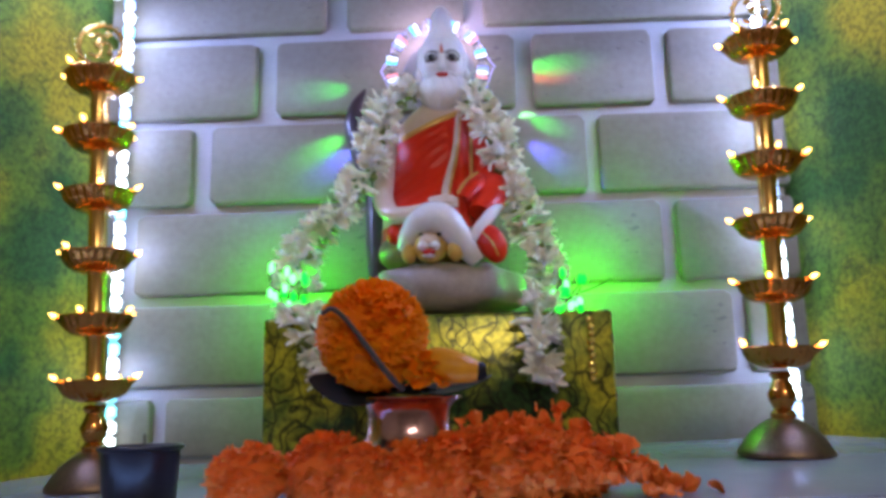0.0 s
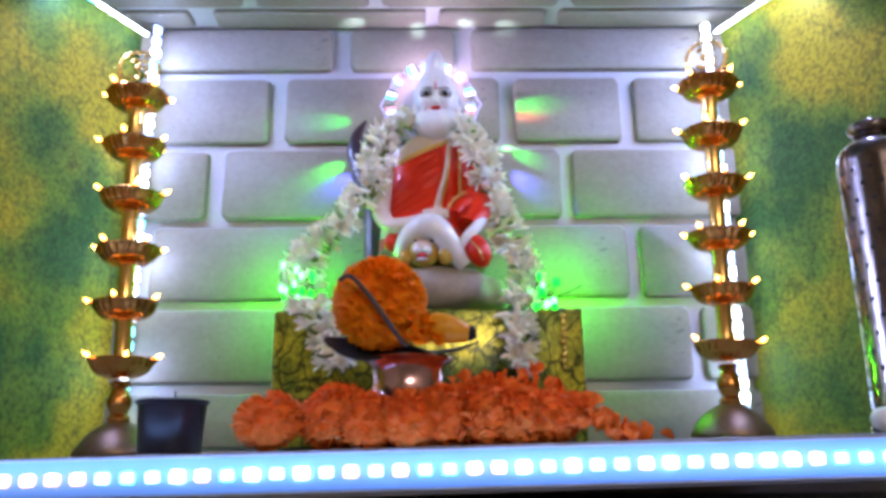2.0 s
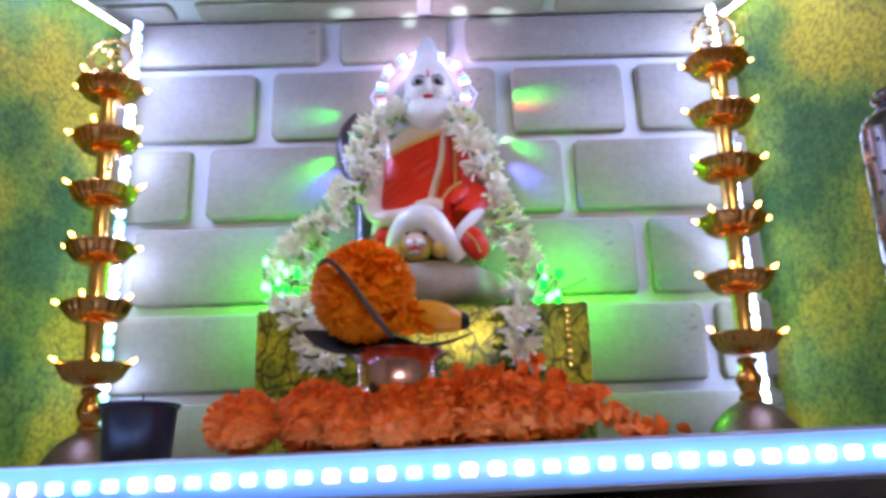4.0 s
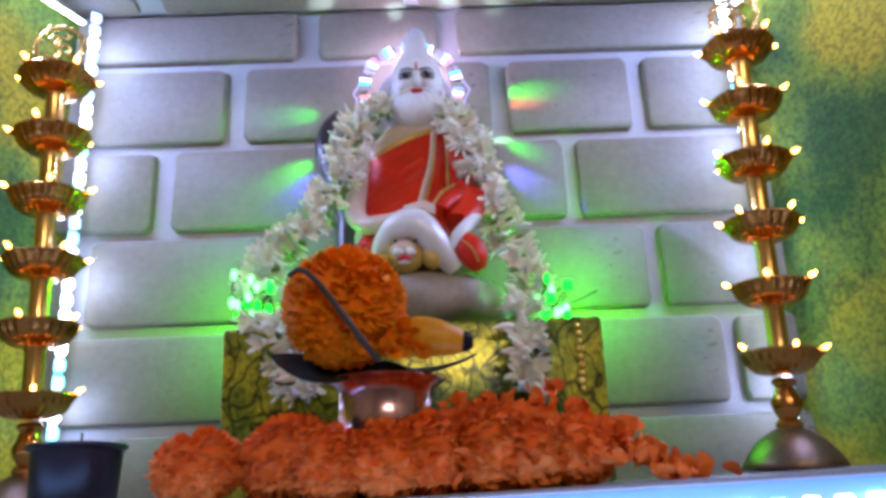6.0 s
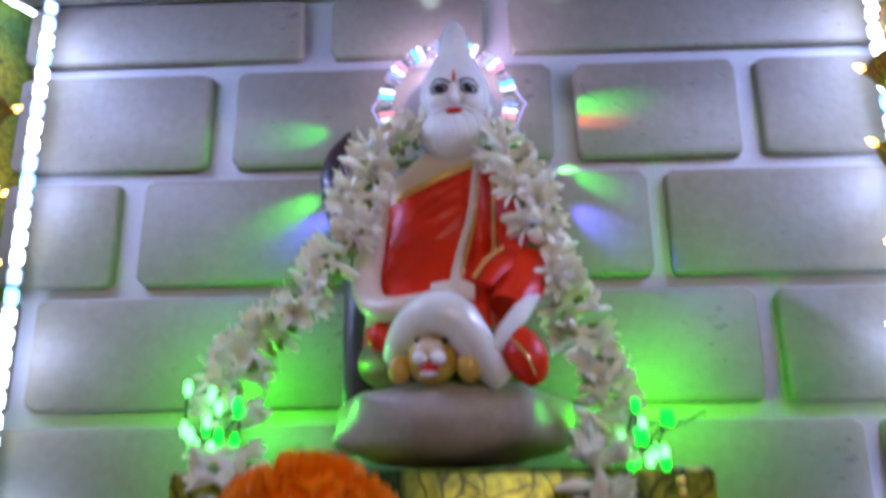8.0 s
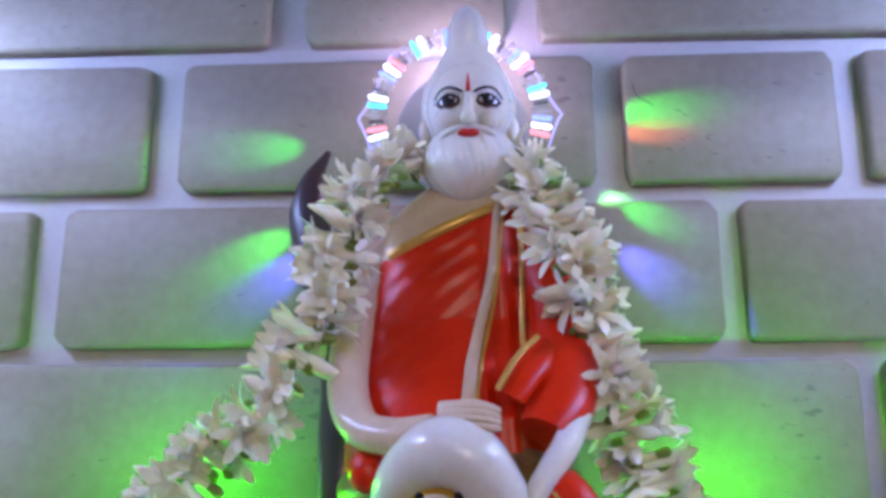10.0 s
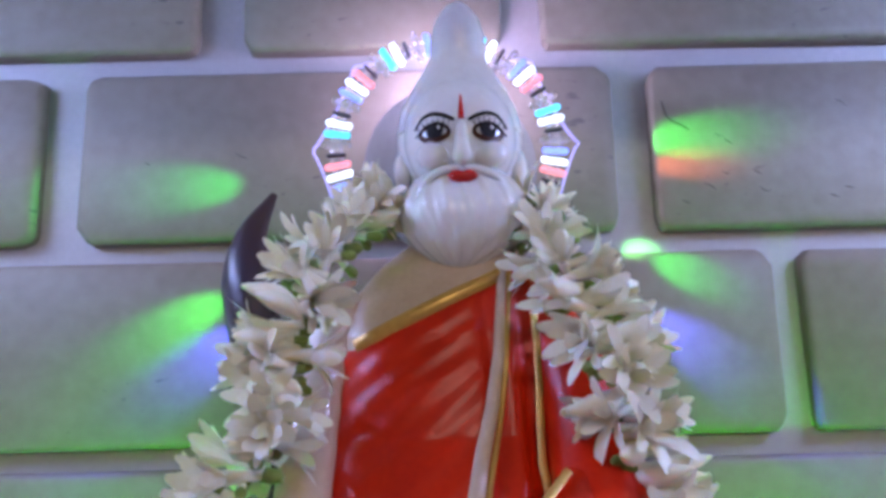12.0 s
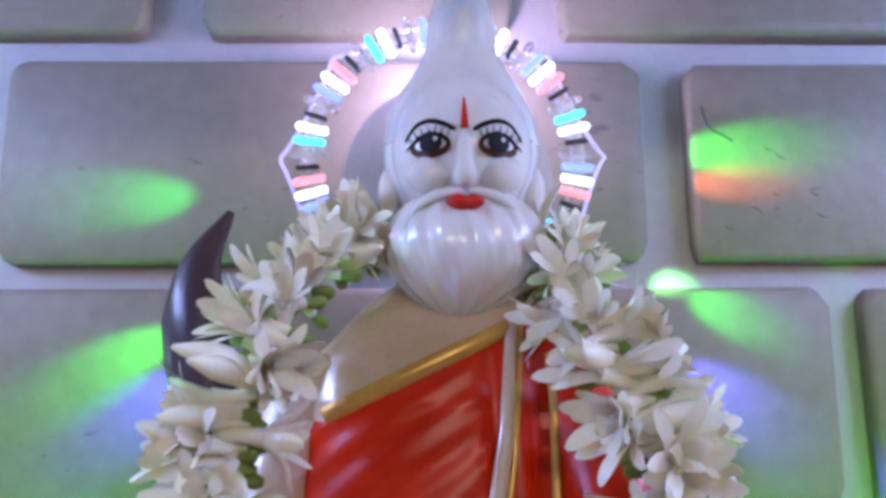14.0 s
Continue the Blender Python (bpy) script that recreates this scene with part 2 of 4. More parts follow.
G_BLOOM = glow("led_bloom", (0.24, 0.48, 1.0), 0.14)
G_CYAN = glow("led_cyan", (0.22, 0.85, 1.0), 5)
G_PINK = glow("led_pink", (1.0, 0.45, 0.80), 5)
G_GREEN = glow("led_green", (0.0, 1.0, 0.03), 3.6)
G_GREEN_HOT = glow("led_green_hot", (0.16, 1.0, 0.24), 4.5)
G_BLUE = glow("led_blue", (0.35, 0.50, 1.0), 5)
G_FLAME = glow("flame_bulb", (1.0, 0.42, 0.085), 20)


# ---- mesh helpers ----
def mesh_of(name, bm, mats, smooth=True):
    me = bpy.data.meshes.new(name)
    bmesh.ops.recalc_face_normals(bm, faces=bm.faces)
    bm.to_mesh(me)
    bm.free()
    for m in mats if isinstance(mats, (list, tuple)) else [mats]:
        me.materials.append(m)
    if smooth:
        me.polygons.foreach_set("use_smooth", [True] * len(me.polygons))
        me.set_sharp_from_angle(angle=radians(50))
    return me


def part(name, bm, mats, parent=None, label="", smooth=True, m=None):
    ob = new(name, mesh_of(name, bm, mats, smooth))
    if parent:
        ob.parent = parent
    if m is not None:
        ob.matrix_basis = m
    if label:
        ob["label"] = label
    return ob


def thing(name, label, category, m=None, group="", kind=""):
    ob = new(name)
    ob.empty_display_size = 0.01
    if m is not None:
        ob.matrix_basis = m
    return tagged(ob, label, category, group, kind)


def box_bm(x0, x1, y0, y1, z0, z1, bevel=0.0, seg=2, bm=None):
    bm = bm or bmesh.new()
    r = bmesh.ops.create_cube(bm, size=1.0, matrix=Matrix.Translation(((x0 + x1) / 2, (y0 + y1) / 2, (z0 + z1) / 2)) @ Matrix.Diagonal((x1 - x0, y1 - y0, z1 - z0, 1)))
    if bevel:
        es = list({e for v in r["verts"] for e in v.link_edges})
        bmesh.ops.bevel(bm, geom=es, offset=bevel, segments=seg, profile=0.5, affect="EDGES")
    return bm


def lathe(profile, n=32, bm=None, mi=0, m=None, flute=None):
    """A surface turned round z from (radius, height) pairs. flute(angle, k): a factor on the radius."""
    bm = bm or bmesh.new()
    rows = []
    for k, (r, z) in enumerate(profile):
        row = []
        for i in range(n):
            a = 2 * math.pi * i / n
            f = flute(a, k) if flute else 1.0
            v = Vector((r * f * math.cos(a), r * f * math.sin(a), z))
            row.append(bm.verts.new(m @ v if m else v))
        rows.append(row)
    for a, b in zip(rows, rows[1:]):
        for i in range(n):
            bm.faces.new((a[i], a[(i + 1) % n], b[(i + 1) % n], b[i])).material_index = mi
    for row in (rows[0], rows[-1]):
        bm.faces.new(row).material_index = mi
    return bm


def tube(points, radii, n=10, bm=None, mi=0, flat=1.0, up=(0, 1, 0)):
    """A tube through points, with a radius at each; flat squeezes it along up."""
    bm = bm or bmesh.new()
    pts = [Vector(p) for p in points]
    radii = radii if isinstance(radii, (list, tuple)) else [radii] * len(pts)
    rows = []
    for k, p in enumerate(pts):
        d = (pts[min(k + 1, len(pts) - 1)] - pts[max(k - 1, 0)]).normalized()
        u = Vector(up) - d * d.dot(Vector(up))
        u = u.normalized() if u.length > 1e-4 else d.orthogonal().normalized()
        w = d.cross(u)
        rows.append([bm.verts.new(p + (u * math.cos(a) * flat + w * math.sin(a)) * radii[k]) for a in (2 * math.pi * i / n for i in range(n))])
    for a, b in zip(rows, rows[1:]):
        for i in range(n):
            bm.faces.new((a[i], a[(i + 1) % n], b[(i + 1) % n], b[i])).material_index = mi
    for row in (rows[0], rows[-1]):
        bm.faces.new(row).material_index = mi
    return bm


def smooth_path(points, n):
    """n points on a smooth line through points."""
    P = [Vector(p) for p in points]
    P = [P[0] * 2 - P[1]] + P + [P[-1] * 2 - P[-2]]
    out = []
    for k in range(n):
        s = k / (n - 1) * (len(P) - 3)
        i = min(int(s), len(P) - 4)
        t = s - i
        a, b, c, d = P[i:i + 4]
        out.append(0.5 * ((2 * b) + (c - a) * t + (2 * a - 5 * b + 4 * c - d) * t * t + (3 * b - a - 3 * c + d) * t ** 3))
    return out


def ball(bm, c, r, mi=0, seg=20, rings=14, warp=None):
    """An ellipsoid; warp(v) moves its points."""
    m = Matrix.Translation(c) @ Matrix.Diagonal((*r, 1))
    new_v = bmesh.ops.create_uvsphere(bm, u_segments=seg, v_segments=rings, radius=1.0)["verts"]
    for v in new_v:
        if warp:
            v.co = Vector(warp(v.co))
        v.co = m @ v.co
    for f in {f for v in new_v for f in v.link_faces}:
        f.material_index = mi
    return new_v


def flat_on(bm, outline, mi):
    """A small raised patch: outline is a ring of points, its middle slightly proud."""
    c = sum((Vector(p) for p in outline), Vector()) / len(outline)
    mid = bm.verts.new(c + Vector((0, -0.0006, 0)))
    ring = [bm.verts.new(p) for p in outline]
    for a, b in zip(ring, ring[1:] + ring[:1]):
        bm.faces.new((a, b, mid)).material_index = mi


# ---- structure ----
# back wall: pale foam sheet; its bricks are set on it further down
part_wall = tagged(new("wall_back", mesh_of("wall_back", box_bm(-0.30, 0.30, WALL_Y, WALL_Y + 0.03, 0.845, CEIL_Z + 0.02), M_MORTAR)), "white foam brick panel behind the shrine, lit by coloured lights", "wall", kind="structure")
niche_ceiling_bm = box_bm(-0.50, 0.50, 0.32, WALL_Y, CEIL_Z, CEIL_Z + 0.02)


def brick_bm(w, h, d, seed):
    """A foam brick lying in x and z, its face at -y: soft rounded edges and a slightly wavy face."""
    bm = bmesh.new()
    rnd = random.Random(seed)
    e = 0.0022
    rows = []
    nx, nz = 8, 4
    for inset, y in ((0.0, 0.0), (0.0002, -d * 0.6), (0.0008, -d * 0.88), (e, -d)):
        ring = []
        r = 0.006
        for cx, cz, a0 in ((w / 2, h / 2, 0), (-w / 2, h / 2, 90), (-w / 2, -h / 2, 180), (w / 2, -h / 2, 270)):
            for k in range(4):
                a = radians(a0 + 30 * k)
                sx, sz = (1 if cx > 0 else -1), (1 if cz > 0 else -1)
                jit = 0.0005 * math.sin(k * 2.1 + a0 + seed * 1.7)
                ring.append(bm.verts.new((cx - sx * (r + inset) + r * math.cos(a) + jit, y, cz - sz * (r + inset) + r * math.sin(a) + jit)))
        rows.append(ring)
    for a, b in zip(rows, rows[1:]):
        for i in range(len(a)):
            bm.faces.new((a[i], a[(i + 1) % len(a)], b[(i + 1) % len(a)], b[i]))
    bm.faces.new(rows[-1])
    return bm


BRICK_ROWS = [
    (1.231, 1.2765, ((-0.292, -0.100), (-0.082, 0.022), (0.038, 0.292))),
    (1.154, 1.222, ((-0.292, -0.160), (-0.144, 0.065), (0.080, 0.184), (0.197, 0.292))),
    (1.077, 1.146, ((-0.292, -0.215), (-0.200, 0.006), (0.018, 0.122), (0.133, 0.292))),
    (1.000, 1.069, ((-0.292, -0.274), (-0.262, -0.056), (-0.043, 0.181), (0.193, 0.292))),
    (0.924, 0.991, ((-0.292, -0.07), (-0.057, 0.022), (0.035, 0.233), (0.244, 0.292))),
    (0.868, 0.915, ((-0.292, -0.243), (-0.232, -0.03), (-0.017, 0.09), (0.103, 0.292))),
]
for k, (z0, z1, cells) in enumerate(BRICK_ROWS):
    for i, (x0, x1) in enumerate(cells):
        part("brick", brick_bm(x1 - x0, z1 - z0, 0.0074, k * 7 + i), M_BRICK, part_wall, m=pose((x0 + x1) / 2, WALL_Y, (z0 + z1) / 2))

# short slanting cracks printed on one brick, and a few chips on its neighbours
rk = random.Random(31)
bm = bmesh.new()
for k in range(17):
    x, z = (rk.uniform(0.088, 0.176), rk.uniform(1.160, 1.212)) if k < 12 else (rk.uniform(-0.13, 0.11), rk.choice((1.110, 1.128, 1.190)) + rk.uniform(-0.006, 0.006))
    ln = rk.uniform(0.002, 0.006)
    tube(smooth_path([(x, WALL_Y - 0.0073, z), (x + ln * 0.5, WALL_Y - 0.0074, z - ln * rk.uniform(0.1, 0.4)), (x + ln, WALL_Y - 0.0073, z - ln * rk.uniform(0.3, 0.7))], 5), [0.0001, 0.0002, 0.0003, 0.0002, 0.0001], 5, bm)
tube(smooth_path([(0.084, WALL_Y - 0.0073, 1.206), (0.086, WALL_Y - 0.0074, 1.199), (0.091, WALL_Y - 0.0074, 1.196), (0.094, WALL_Y - 0.0073, 1.194)], 8), 0.0004, 5, bm)
part("crack", bm, mat("crack_ink", (0.11, 0.09, 0.075), None, 0.7), part_wall)

# ceiling with the same foam bricks, one mesh
ceiling_mats = [M_MORTAR, M_BRICK]
for k, (y0, y1, cells) in enumerate((
        (0.657, 0.686, ((-0.33, -0.236), (-0.214, -0.006), (0.006, 0.112), (0.124, 0.33))),
        (0.581, 0.649, ((-0.40, -0.18), (-0.168, -0.06), (-0.048, 0.12), (0.133, 0.40))),
        (0.504, 0.572, ((-0.40, -0.236), (-0.222, -0.006), (0.006, 0.112), (0.124, 0.40))),
        (0.427, 0.495, ((-0.45, -0.18), (-0.168, -0.06), (-0.048, 0.12), (0.133, 0.45))))):
    for i, (x0, x1) in enumerate(cells):
        b = brick_bm(x1 - x0, y1 - y0, 0.0045, 50 + k * 7 + i)
        me = bpy.data.meshes.new("tmp")
        b.to_mesh(me)
        b.free()
        n0 = len(niche_ceiling_bm.faces)
        me.transform(Matrix.Translation(((x0 + x1) / 2, (y0 + y1) / 2, CEIL_Z)) @ Matrix.Rotation(radians(90), 4, "X"))
        niche_ceiling_bm.from_mesh(me)
        bpy.data.meshes.remove(me)
        niche_ceiling_bm.faces.ensure_lookup_table()
        for f in niche_ceiling_bm.faces[n0:]:
            f.material_index = 1
tagged(new("ceiling", mesh_of("ceiling", niche_ceiling_bm, ceiling_mats)), "white foam brick lining under the niche top", "ceiling", kind="structure")

# side walls, opening towards the viewer
for s, nm in ((-1, "wall_left"), (1, "wall_right")):
    bm = bmesh.new()
    a, b = Vector((s * 0.287, WALL_Y, 0)), Vector((s * 0.455, 0.33, 0))
    nrm = Vector((s * 0.905, 0.425, 0))
    lo = [bm.verts.new((p.x, p.y, 0.845)) for p in (a, b, b + nrm * 0.02, a + nrm * 0.02)]
    hi = [bm.verts.new((p.x, p.y, CEIL_Z)) for p in (a, b, b + nrm * 0.02, a + nrm * 0.02)]
    bm.faces.new(lo), bm.faces.new(hi)
    for i in range(4):
        bm.faces.new((lo[i], lo[(i + 1) % 4], hi[(i + 1) % 4], hi[i]))
    tagged(new(nm, mesh_of(nm, bm, M_MOSS, False)), "niche side lined with yellow and green grass print", "wall", kind="structure")

# shelf board, tilted a little as it hangs
SHELF = pose(0, 0.42, 0.8595) @ Matrix(((1, 0, -0.02, 0), (0, 1, -0.03, 0), (0.02, 0.03, 1, 0), (0, 0, 0, 1)))
shelf = tagged(new("shelf", mesh_of("shelf", box_bm(-0.48, 0.48, -0.028, 0.272, -0.024, 0.0, 0.0015), M_SHELF)), "glossy white laminate shelf board of the shrine", "shelf", kind="structure")
shelf.matrix_basis = SHELF
tagged(new("cabinet_front", mesh_of("cabinet_front", box_bm(-0.48, 0.48, 0.42, 0.70, 0.02, 0.826), M_DARK, False)), "dark laminate cabinet below the shrine shelf", "cabinet", kind="structure")
# the plain room round the shrine
room = [("floor", (-0.9, 0.9, -1.4, 0.75, -0.05, 0.0)), ("wall_front", (-0.9, 0.9, -1.5, -1.4, 0, 2.1)), ("wall_east", (0.9, 1.0, -1.5, 0.85, 0, 2.1)), ("wall_west", (-1.0, -0.9, -1.5, 0.85, 0, 2.1)),
        ("wall_north", (-0.9, 0.9, 0.75, 0.85, 0, 2.1)), ("room_ceiling", (-1.0, 1.0, -1.5, 0.85, 2.1, 2.2)), ("niche_top", (-0.50, 0.50, 0.32, 0.75, CEIL_Z + 0.021, CEIL_Z + 0.06))]
for nm, b in room:
    tagged(new(nm, mesh_of(nm, box_bm(*b), M_PLASTER, False)), "plain painted plaster", "wall", kind="structure")


# ---- lights that show ----
def led_strip(name, label, length, pitch, glows, m, led=0.0045, rnd=None, base=0.008, bloom_band=None, led_long=1.0):
    """A flat strip along x with square diodes on its +z side, and on request a glowing band behind them for their
    bloom.
    """
    t = thing(name, label, "led strip", m)
    part("strip_base", box_bm(-length / 2, length / 2, -base / 2, base / 2, 0, 0.001), M_PCB, t)
    # added emissive band that stands for the diodes' blown-out glow
    if bloom_band:
        part("bloom_band", box_bm(-length / 2, length / 2, -base * 0.5 + 0.0008, base * 0.5 - 0.0008, 0.001, 0.0022, 0.0005, 1), bloom_band, t, "glowing band added for the bloom round the diodes")
    n = int(length / pitch)
    meshes = []
    for g in glows:
        meshes.append(mesh_of("diode", box_bm(-led * led_long / 2, led * led_long / 2, -led / 2, led / 2, 0, 0.0034, min(0.0016, led * 0.3), 3), g))
    for i in range(n):
        d = new("diode", meshes[rnd.randrange(len(meshes))])
        d.parent = t
        d.matrix_basis = pose(-length / 2 + pitch * (i + 0.5), 0, 0.001)
    return t


RND = random.Random(4)
led_strip("edge_light_strip", "multicolour diode strip along the shelf's front edge", 0.88, 0.0126, [G_WHITE, G_CYAN, G_PINK, G_WHITE, G_PINK, G_WHITE, G_BLUE], pose(0, 0.3915, 0.8472, 90, -1.0, 0), 0.0058, RND, 0.020, G_BLOOM, 1.25)
for s in (-1, 1):
    led_strip("corner_light_strip", "white and blue diode strip up the niche corner", 0.40, 0.0125, [G_WHITE, G_WHITE, G_WHITE, G_CYAN, G_WHITE, G_BLUE], Matrix.Translation((s * 0.272, 0.676, 1.075)) @ Matrix.Rotation(radians(-s * 45), 4, "Z") @ Matrix.Rotation(radians(90), 4, "X") @ Matrix.Rotation(radians(90), 4, "Z"), 0.0080, RND, 0.007)
    a, b = Vector((s * 0.280, 0.676, CEIL_Z - 0.014)), Vector((s * 0.425, 0.36, CEIL_Z - 0.014))
    d = (b - a).normalized()
    led_strip("ceiling_light_strip", "white diode strip along the niche ceiling edge", (b - a).length, 0.0125, [G_WHITE, G_WHITE, G_CYAN], Matrix.Translation((a + b) / 2) @ Matrix.Rotation(math.atan2(d.y, d.x), 4, "Z") @ Matrix.Rotation(radians(180 + s * 35), 4, "X"), 0.0085, RND, 0.012)


# ---- tiered brass lamps ----
def oil_lamp():
    t = thing("tiered_lamp", "tall brass lamp with six stacked trays of glowing wick bulbs", "lamp", group="lamps beside the statue")
    # the foot's dark colour holds the shade near the shelf
    part("base", lathe([(0.0, 0.0), (0.0285, 0.0), (0.029, 0.002), (0.028, 0.004), (0.0255, 0.008), (0.020, 0.015), (0.013, 0.0205), (0.009, 0.023), (0.0, 0.0235)], 40, flute=lambda a, k: 1 + (0.012 * math.cos(a * 20) if 2 < k < 7 else 0)), M_BRASS_SHADED, t, "dull bell-shaped brass foot, coloured dark for the shade low down")
    part("baluster", lathe([(0.0, 0.0225), (0.007, 0.0225), (0.008, 0.026), (0.0055, 0.029), (0.008, 0.034), (0.009, 0.038), (0.0065, 0.043), (0.005, 0.047), (0.0075, 0.050), (0.006, 0.052), (0, 0.052)], 24), M_BRASS_DARK, t)
    stem = mesh_of("stem", lathe([(0.0, 0.0), (0.0058, 0.0), (0.0068, 0.003), (0.0060, 0.008), (0.0060, 0.026), (0.0070, 0.029), (0.0, 0.0295)], 20), M_BRASS)

    def lobes(a, k):
        return 1 + (0.10 * max(0.0, math.cos(a * 5)) ** 8 if k >= 5 else 0) + (0.035 * math.cos(a * 24) if k in (2, 3, 4, 5) else 0)
    tray = mesh_of("tray", lathe([(0.0, 0.0), (0.0085, 0.0), (0.0140, 0.0018), (0.0180, 0.0045), (0.0205, 0.0080), (0.0216, 0.0112), (0.0232, 0.0128), (0.0228, 0.0138), (0.0196, 0.0110), (0.012, 0.0085), (0.0, 0.008)], 120, flute=lobes), M_BRASS_DARK)
    wick = mesh_of("wick_bulb", lathe([(0.0, -0.001), (0.0009, -0.0008), (0.0014, 0.0006), (0.0014, 0.0016), (0.0009, 0.0030), (0.0004, 0.0040), (0.0, 0.0042)], 12), G_FLAME)
    rnd = random.Random(9)
    for i in range(6):
        z = 0.054 + 0.0416 * i
        tr = new("tray", tray)
        tr.parent, tr.matrix_basis = t, pose(0, 0, z, 0, 0, 36 * (i % 2) + 12 * i)
        for k in range(5):
            w = new("wick_bulb", wick)
            a = radians(72 * k)
            w.parent = tr
            w.matrix_basis = pose(0.0245 * math.cos(a), 0.0245 * math.sin(a), 0.0147 + rnd.uniform(-0.001, 0.001), 0, 62, 72 * k)
        if i < 5:
            st = new("stem", stem)
            st.parent, st.matrix_basis = t, pose(0, 0, z + 0.0085, 0, 0, 0)
            st.scale = (1, 1, 1.16)
    # toothed ring with a curled sign in it
    bm = bmesh.new()
    tube([(0.0145 * math.cos(a), 0, 0.0145 * math.sin(a)) for a in (2 * math.pi * i / 40 for i in range(41))], 0.0012, 8, bm)
    for i in range(22):
        a = 2 * math.pi * i / 22
        ball(bm, (0.0160 * math.cos(a), 0, 0.0160 * math.sin(a)), (0.0013, 0.0011, 0.0013), 0, 8, 6)
    ring = part("ring", bm, M_BRASS, t, m=pose(0, 0, 0.298))
    bm = bmesh.new()
    three = smooth_path([(-0.007, 0, 0.006), (-0.003, 0, 0.0085), (0.000, 0, 0.005), (-0.0035, 0, 0.0008), (0.0005, 0, -0.003), (-0.002, 0, -0.008), (-0.008, 0, -0.006)], 26)
    tube(three, 0.0013, 8, bm)
    tube(smooth_path([(-0.002, 0, 0.0005), (0.004, 0, 0.002), (0.007, 0, -0.002), (0.005, 0, -0.006), (0.008, 0, -0.007)], 18), 0.0011, 8, bm)
    tube(smooth_path([(0.001, 0, 0.008), (0.004, 0, 0.0062), (0.0075, 0, 0.0085)], 10), 0.0009, 8, bm)
    ball(bm, (0.0042, 0, 0.0100), (0.0013, 0.0011, 0.0013), 0, 8, 6)
    part("sign", bm, M_BRASS, ring)
    part("finial", lathe([(0.0, 0.268), (0.005, 0.268), (0.0055, 0.273), (0.003, 0.279), (0.002, 0.284), (0.0, 0.284)], 16), M_BRASS, t)
    return t


lamp_a = oil_lamp()
lamp_a.matrix_basis = pose(-0.2225, 0.545, shelf_z(-0.2225, 0.545), 0, -2.0, 8)
copy_thing(lamp_a, pose(0.2115, 0.550, shelf_z(0.2115, 0.550), 0, 1.8, -20))

# ---- offering box and statue ----
BOX_TOP = 0.9635
offering_box = thing("offering_box", "shiny box wrapped in yellow-green grass print foil", "box")
part("body", box_bm(-0.119, 0.110, 0.553, 0.668, 0.8635, BOX_TOP, 0.0025, 2), M_GOLDBOX, offering_box)
# raised fold in brighter gold than the box, which stands for an upright glint
bm = bmesh.new()
for k in range(9):
    z0 = BOX_TOP - 0.004 - 0.0048 * k
    box_bm(0.0925 + 0.0004 * (k % 3), 0.0975 + 0.0003 * (k % 2), 0.5520 - 0.0003 * (k % 3), 0.5540, z0 - 0.0045, z0, 0.0007, 1, bm)
part("foil_fold", bm, M_FOIL, offering_box, "crumpled fold of the foil, in brighter gold for its glint")


